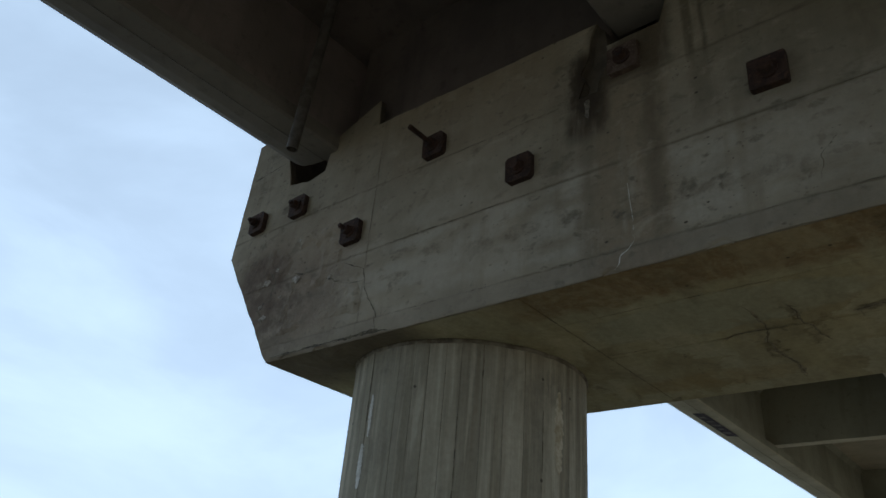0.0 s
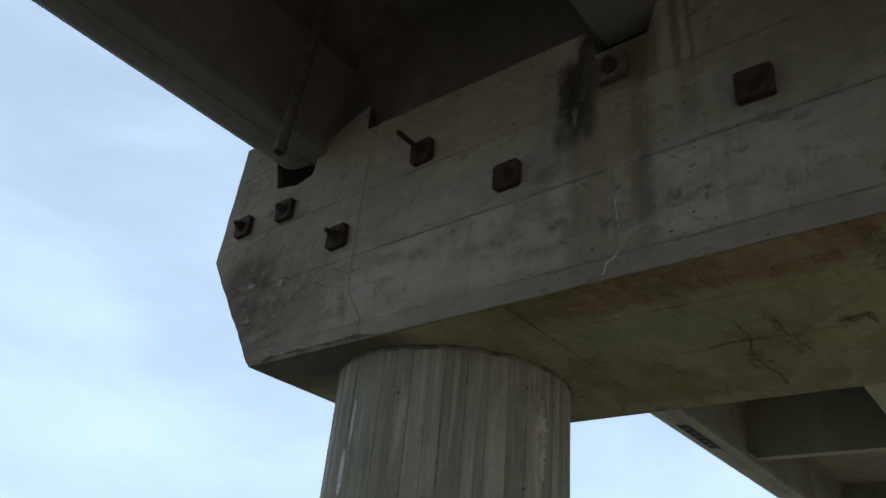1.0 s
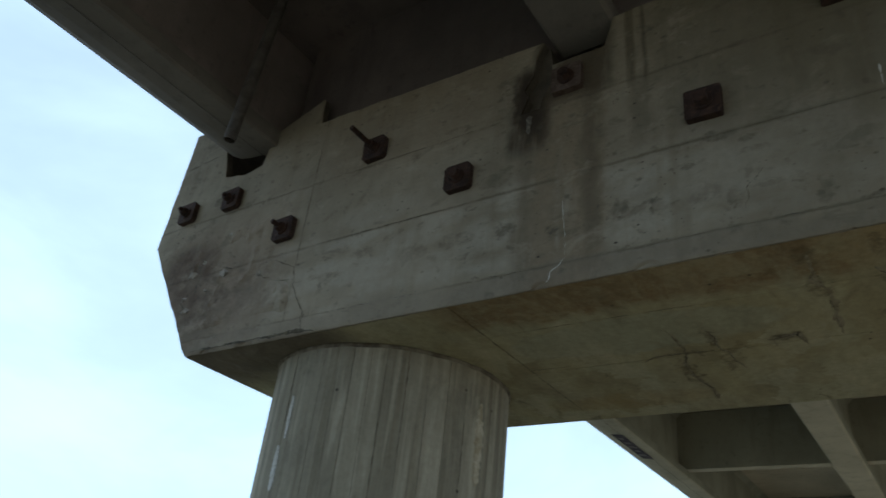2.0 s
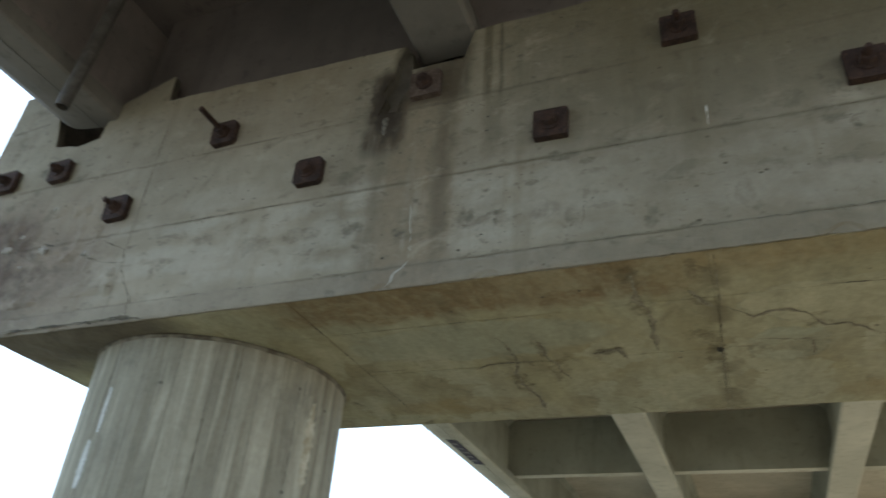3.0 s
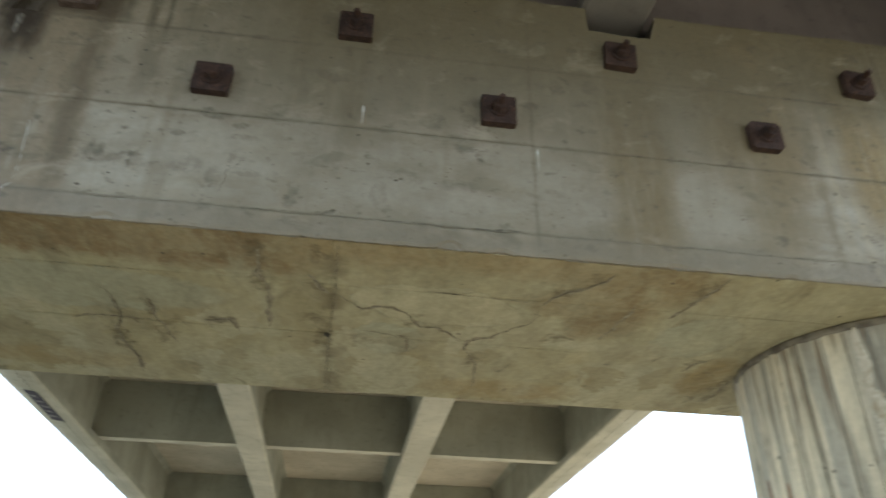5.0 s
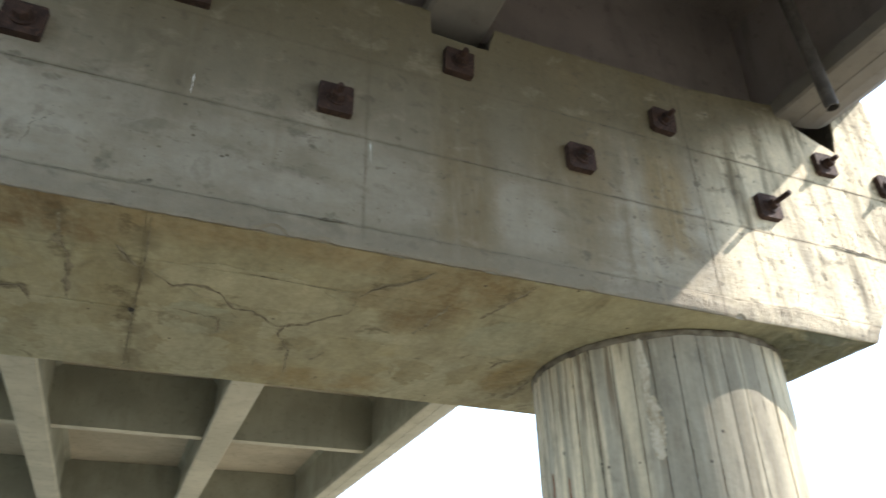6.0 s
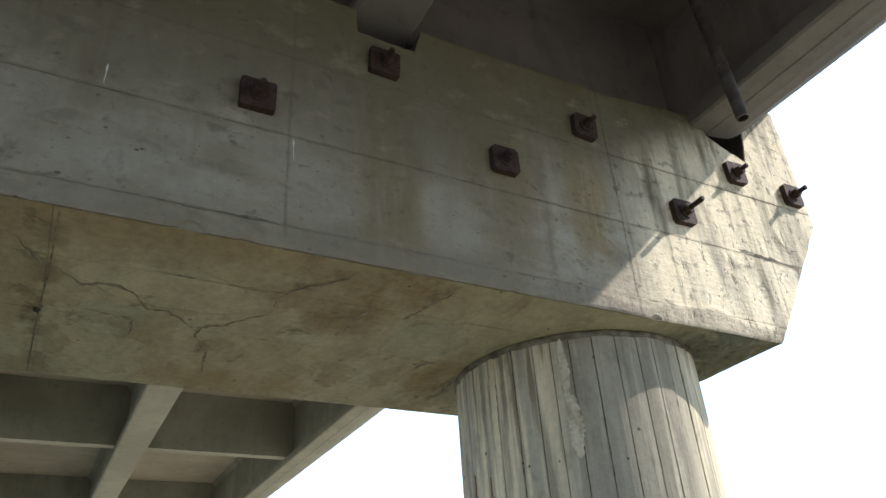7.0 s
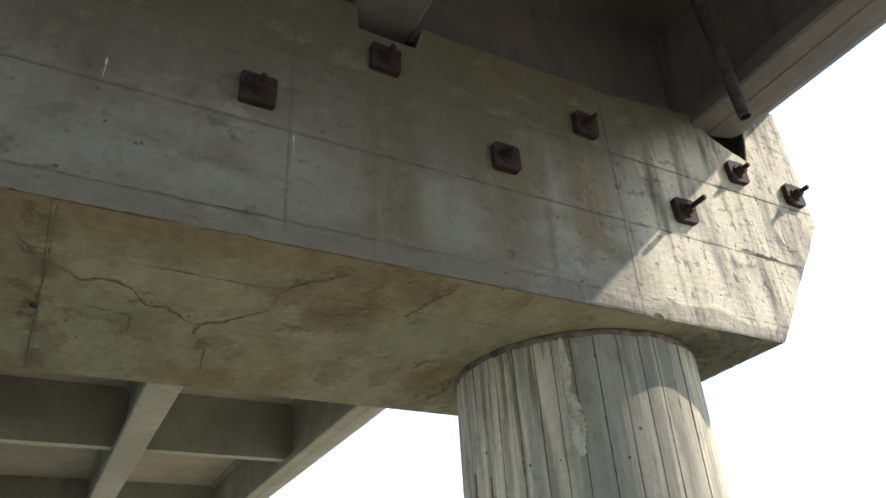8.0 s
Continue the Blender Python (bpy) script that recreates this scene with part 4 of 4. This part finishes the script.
PATCHES_RIGHT = [(-132.4, 2.96, 3.42, 0.085, LIME, "cream broken lime run", 4.0), (-130.8, 2.62, 3.02, 0.135, LIME, "cream broken lime run", 5.0),
                 (-172.6, 2.35, 2.62, 0.03, RUST_STAIN, "orange rust mark", 6.0), (175.6, 2.40, 2.68, 0.025, RUST_STAIN, "orange rust mark", 7.0)]
COLUMNS = [
    build_column(-3.555, 1.1, PATCHES_LEFT, 1.0, 1.0),
    build_column(3.68, 1.1, PATCHES_RIGHT, 0.8, 1.6),
]


# ---- anchors ----
def build_anchor(x, z, bar, mat=RUST, size=0.20, deep=0.0, tilt=0.0):
    y0 = -0.004 + deep
    a = thing("anchor", (x, y0, z), "rusted square steel anchor plate with nut on concrete face" if bar < 0.2 else
              "rusted square steel anchor plate with long protruding bar", "anchor plate", "tie bar anchors on the cap")
    h, c, t = size / 2, 0.022 if abs(x) > 2 else 0.009, 0.045
    ring = [(-h + c, -h), (h - c, -h), (h, -h + c), (h, h - c), (h - c, h), (-h + c, h), (-h, h - c), (-h, -h + c)]
    ct, st = math.cos(radians(tilt)), math.sin(radians(tilt))
    ring = [(x + u * ct - v * st, z + u * st + v * ct) for u, v in ring]
    bm = bmesh.new()
    add_prism(bm, ring, y0 - t, y0 + 0.006)
    bmesh.ops.remove_doubles(bm, verts=bm.verts, dist=1e-5)
    part("plate", bm, mat, a)
    bm = bmesh.new()
    add_rod(bm, (x, y0 - t, z), (x, y0 - t - 0.012, z), 0.058, 20)
    part("washer", bm, RUST_BAR, a)
    bm = bmesh.new()
    add_rod(bm, (x, y0 - t - 0.012, z), (x, y0 - t - 0.055, z), 0.043, 6, 0.040)
    part("nut", bm, RUST_BAR, a)
    if bar > 0.06:
        bm = bmesh.new()
        end = (x + 0.01 * st, y0 - bar, z + 0.006)
        add_rod(bm, (x, y0 - t - 0.05, z), end, 0.0175, 12)
        step, k = 0.012, 0
        pos = t + 0.058
        while pos < bar - 0.004 and k < 24:
            add_rod(bm, (x, y0 - pos, z + 0.002), (x, y0 - pos - 0.005, z + 0.002), 0.0205, 12)
            pos += step
            k += 1
        part("bar", bm, RUST_BAR, a)


ANCHORS = [(-5.295, 4.888, 0.13, 3), (-4.718, 4.883, 0.12, 2), (-3.947, 4.385, 0.15, 2), (-3.142, 4.891, 0.30, 3),
           (-2.343, 4.378, 0.08, 1), (-0.747, 4.387, 0.07, -1), (0.0, 4.919, 0.15, 0), (0.853, 4.377, 0.15, 0),
           (1.636, 4.931, 0.15, -3), (2.479, 4.402, 0.12, 0), (3.228, 4.929, 0.15, -4), (4.039, 4.383, 0.226, 2),
           (4.782, 4.950, 0.150, 3), (5.442, 4.898, 0.172, 0)]
for ax, az, bar, tilt in ANCHORS:
    build_anchor(ax, az, bar, tilt=tilt)
build_anchor(-1.572, 4.925, 0.11, PALE_PLATE, 0.205, 0.0, 0)


# ---- girders, diaphragms and deck ----
G_Z, S_Z = 5.35, 6.62
MIRROR = 0.085


def swept(name, outline, y0, y1, mat, parent, label="", side_mat=None):
    bm = bmesh.new()
    add_prism(bm, outline, y0, y1)
    ob = part(name, bm, mat, parent, label)
    if side_mat:
        ob.data.materials.append(side_mat)
        for f in ob.data.polygons:
            # upward faces, and far-span sides too, take the darker copy as painted shade
            f.material_index = int(f.normal.z > (0.15 if y0 < 0 else -0.5))
    return ob


def build_edge_girder(y0, y1, flip, out=0.0):
    b0, b1 = (y0, y1 - 0.52) if y0 < 0 else (y0 + 0.52, y1)
    side = (lambda pts: [(MIRROR - x + out, z) for x, z in pts]) if flip else (lambda pts: [(x - out, z) for x, z in pts])
    g = thing("girder", (-4.65 if not flip else 4.735, (y0 + y1) / 2, G_Z), "long concrete edge girder with pale underside seated in the cap",
              "girder", "bridge girders")
    swept("bottom_flange", side([(-4.36, 5.355), (-4.34, 5.375), (-4.34, 5.505), (-4.48, 5.60), (-4.86, 5.62), (-5.05, 5.64), (-5.068, 5.56),
                                 (-4.99, 5.485), (-4.86, 5.413), (-4.72, 5.378), (-4.555, 5.357)]), b0, b1, GIRDER if y0 > 0 else NEAR_GIRDER, g, "", WEB if y0 > 0 else SHADED)
    swept("web", side([(-4.48, 5.598), (-4.48, S_Z - 0.11), (-4.38 if y0 > 0 else -4.481, S_Z - 0.004), (-5.00, S_Z - 0.004), (-4.86, S_Z - 0.11), (-4.86, 5.618)]), y0, y1, WEB if y0 > 0 else SHADED_WEB, g,
          "dark web")
    (x0, z0), (x1, z1) = side([(-4.558, G_Z + 0.0035), (-4.551, G_Z + 0.0025)])
    raw_part("form_line", [(x0, b0, z0), (x1, b0, z1), (x1, b1, z1), (x0, b1, z0)], [(0, 1, 2, 3)], JOINT, g, "dark formwork seam")
    return g


def build_inner_girder(cx, y0, y1):
    b0, b1 = (y0, y1 - 0.38) if y0 < 0 else (y0 + 0.38, y1)
    g = thing("girder", (cx, (y0 + y1) / 2, G_Z), "long concrete inner girder with pale flat underside seated in the cap", "girder",
              "bridge girders")
    w = 0.228 if y0 < 0 else 0.250
    swept("bottom_flange", [(cx - w + 0.025, G_Z), (cx + w - 0.025, G_Z), (cx + w, G_Z + 0.025), (cx + w, G_Z + 0.15), (cx + 0.11, G_Z + 0.25),
                            (cx - 0.11, G_Z + 0.25), (cx - w, G_Z + 0.15), (cx - w, G_Z + 0.025)], b0, b1, GIRDER if y0 > 0 else NEAR_GIRDER, g, "", WEB if y0 > 0 else SHADED)
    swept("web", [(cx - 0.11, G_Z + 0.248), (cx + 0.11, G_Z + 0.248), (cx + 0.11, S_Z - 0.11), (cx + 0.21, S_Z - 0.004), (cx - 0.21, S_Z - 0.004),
                  (cx - 0.11, S_Z - 0.11)], y0, y1, WEB if y0 > 0 else SHADED, g, "dark web")
    return g


NEAR, FAR = (-24.0, 0.56), (1.64, 27.0)
for y0, y1 in (NEAR, FAR):
    out = 0.04 if y0 > 0 else 0.0
    left = build_edge_girder(y0, y1, False, out)
    build_edge_girder(y0, y1, True, out)
    for cx in (-1.497, 1.665) if y0 < 0 else (-1.540, 1.548):
        build_inner_girder(cx, y0, y1)
FAR_LEFT = left


def build_bearing(cx, y, top):
    """Bearing block between the cap's seat and a girder's dapped end."""
    b = thing("bearing_block", (cx, y, 5.13), "dark concrete bearing block under a girder end", "bearing", "bearings on the cap")
    bm = bmesh.new()
    add_box(bm, (cx - 0.14, y - 0.10, 5.10), (cx + 0.14, y + 0.10, top - 0.03), 0.01)
    # takes the shaded copy, to paint the dark inside of the seat
    part("block", bm, SHADED, b)
    bm = bmesh.new()
    add_box(bm, (cx - 0.16, y - 0.11, top - 0.03), (cx + 0.16, y + 0.11, top + 0.004), 0.006)
    part("pad", bm, JOINT, b, "black rubber pad")


for y in (0.44, 1.76):
    for cx in (-4.67, -1.497, 1.665, 4.755) if y < 1 else (-4.67, -1.540, 1.548, 4.755):
        build_bearing(cx, y, 5.598)


def build_diaphragm(y0, y1, z0, label):
    bays = [(-4.56, -1.60), (-1.48, 1.49), (1.61, 4.65)] if y0 > 2 else [(-4.30, -1.56), (-1.44, 1.60), (1.72, 4.39)]
    for a, b in bays:
        d = thing("diaphragm", ((a + b) / 2, (y0 + y1) / 2, z0), label, "cross beam", "cross beams between girders")
        # the near beam's shade is in its colour: it takes the shaded copy
        swept("beam", [(a, z0 + 0.012), (a + 0.012, z0), (b - 0.012, z0), (b, z0 + 0.012), (b, S_Z - 0.006),
                       (a, S_Z - 0.006)], y0, y1, WEB if y0 > 2 else SHADED, d)
        # far beams get a pale strip that paints the light on their underside
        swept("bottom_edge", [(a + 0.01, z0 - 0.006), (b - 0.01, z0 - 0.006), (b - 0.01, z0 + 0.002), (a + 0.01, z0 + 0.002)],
              y0 + 0.006, y1 - 0.006, GIRDER if y0 > 2 else SHADED, d, "pale lower edge")


build_diaphragm(11.24, 11.46, 5.50, "dark grey concrete cross beam between girders with pale edge")
build_diaphragm(18.45, 18.67, 5.50, "dark grey concrete cross beam between girders with pale edge")
build_diaphragm(0.14, 0.44, 5.375, "dark concrete end cross beam above the cap")


def build_deck(y0, y1, mat):
    bm = bmesh.new()
    add_prism(bm, [(-6.32, 6.65), (-5.4, S_Z), (5.5, S_Z), (6.40, 6.65), (6.40, 6.80), (-6.32, 6.80)], y0, y1)
    me = bpy.data.meshes.new("deck_slab")
    bmesh.ops.recalc_face_normals(bm, faces=bm.faces)
    bm.to_mesh(me)
    bm.free()
    me.materials.append(mat)
    tagged(new("deck_slab", me), "concrete bridge deck slab carried by four girders", "bridge deck", kind="structure")


# near slab takes the shaded copy, far slab the lit one
build_deck(-24.0, 1.085, SHADED)
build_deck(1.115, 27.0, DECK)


def build_mark():
    """Dark painted rectangle with pale scribble bars on the underside of the edge girder."""
    y0, y1 = 8.42, 9.93
    def hang(x):
        return G_Z + 0.002 + max(0, -4.555 - x) * 0.125
    def plate(name, x0, x1, a, b, drop, mat, label=""):
        z0, z1 = hang(x0) - drop, hang(x1) - drop
        raw_part(name, [(x0, a, z0), (x1, a, z1), (x1, b, z1), (x0, b, z0)], [(0, 1, 2, 3)], mat, FAR_LEFT, label)
    plate("painted_mark", -4.77, -4.56, y0, y1, 0.006, PAINT, "dark painted rectangle")
    for k in range(5):
        a = y0 + 0.20 + k * 0.25
        plate("scribble", -4.74 + 0.02 * (k % 2), -4.63 + 0.03 * (k % 3), a, a + 0.09, 0.010, PAINT_PALE, "pale scribble bar")


build_mark()


# ---- drain pipes ----
def build_pipe(x, y, inward):
    p = thing("drain_pipe", (x, y, 4.91), "grey steel drain pipe with open end beside edge girder", "pipe", "drain pipes of the deck")
    foot, head = Vector((x, y, 4.91)), Vector((x + inward * 0.15, y, S_Z - 0.002))
    turn = (head - foot).to_track_quat("Z", "Y").to_matrix()
    verts, faces, n, ln = [], [], 24, (head - foot).length
    rings = [(0.040, 0.25), (0.040, 0.0), (0.047, 0.0), (0.0475, 0.45), (0.0475, ln)]
    for r, h in rings:
        for i in range(n):
            a = 2 * math.pi * i / n
            verts.append(foot + turn @ Vector((r * math.cos(a), r * math.sin(a), h)))
    for j in range(len(rings) - 1):
        for i in range(n):
            faces.append((j * n + i, j * n + (i + 1) % n, (j + 1) * n + (i + 1) % n, (j + 1) * n + i))
    faces.append(tuple(range(n)))
    raw_part("tube", verts, faces, PIPE, p)
    bm = bmesh.new()
    a = foot + (head - foot) * 0.29
    add_rod(bm, a, a + (head - foot).normalized() * 0.022, 0.053, 24)
    part("collar", bm, PIPE, p, "pipe joint collar")


build_pipe(-4.13, -0.60, 1)
build_pipe(4.24, -0.60, -1)


# ---- board impressions on the columns, last ----
def board_mesh(width, kind, seed, open_gap):
    """One board's print on a column: a shallow arched strip with dropped edges."""
    half = width / RADIUS / 2
    gap = open_gap / RADIUS
    cuts = [(-half + gap, -0.010), (-half + gap * 2.4, 0.0), (-half * 0.4, 0.0010), (half * 0.4, 0.0010), (half - gap * 2.4, 0.0), (half - gap, -0.010)]
    levels = [0.0, 1.0, 1.9, 2.2, 2.5, 2.8, 3.1, SOFFIT_Z - 0.012]
    verts, faces, w = [], [], len(cuts)
    for z in levels:
        for a, out in cuts:
            wob = 0.0016 * noise.noise(Vector((a * 30, z * 2.3, kind * 3.1 + seed)))
            aa = a + 0.0022 * noise.noise(Vector((z * 5.0, kind + a * 40, seed + 0.5)))
            r = RADIUS + out + wob
            verts.append((r * math.cos(aa), r * math.sin(aa), z))
    for j in range(len(levels) - 1):
        for i in range(w - 1):
            faces.append((j * w + i, j * w + i + 1, (j + 1) * w + i + 1, (j + 1) * w + i))
    return mesh_from("board", verts, faces, COLUMN)


def build_boards(col, seed, open_gap, uneven, sizes, share):
    rnd = random.Random(seed)
    girth = 2 * math.pi * RADIUS
    shared = {(s, k): board_mesh(s, k, seed, open_gap) for s in sizes for k in range(2)}
    at, joints = 0.0, []
    while at < girth - 1e-6:
        left = girth - at
        s = rnd.choice(sizes)
        if left < 0.30:
            s = left if left < 0.19 else left / 2
        me = shared.get((s, rnd.randrange(2))) or board_mesh(s, 2, seed, open_gap)
        ob = new("board", me)
        ob.parent = col
        k = 1 + rnd.uniform(-uneven, uneven * 0.6)
        ob.matrix_basis = Matrix.Rotation((at + s / 2) / RADIUS, 4, "Z") @ Matrix.Diagonal((k, k, 1, 1))
        at += s
        joints.append(at / RADIUS)
    # ragged open stretches of the joints
    for n, a0 in enumerate(joints):
        for turn in range(2):
            if rnd.random() > share:
                continue
            z0 = rnd.uniform(1.5, 3.0)
            z1 = min(3.42, z0 + rnd.uniform(0.25, 1.2))
            verts, faces, k = [], [], int((z1 - z0) / 0.015)
            for i in range(k + 1):
                z = z0 + (z1 - z0) * i / k
                w = max(0.0008, 0.0045 + 0.011 * noise.noise(Vector((z * 16, n, seed + turn))))
                mid = a0 + 0.004 * noise.noise(Vector((z * 9, n, seed + 2))) / RADIUS
                for e in (-0.5, 0.5):
                    aa = mid + e * w / RADIUS
                    verts.append(((RADIUS + 0.0048) * math.cos(aa), (RADIUS + 0.0048) * math.sin(aa), z))
                if i:
                    faces.append((2 * i - 2, 2 * i - 1, 2 * i + 1, 2 * i))
            ob = new("joint_line", mesh_from("joint_line", verts, faces, CRACK))
            ob.parent = col


build_boards(COLUMNS[0], 3, 0.0005, 0.0024, (0.105, 0.125, 0.15), 0.10)
build_boards(COLUMNS[1], 8, 0.0014, 0.0048, (0.125, 0.155, 0.19), 0.42)
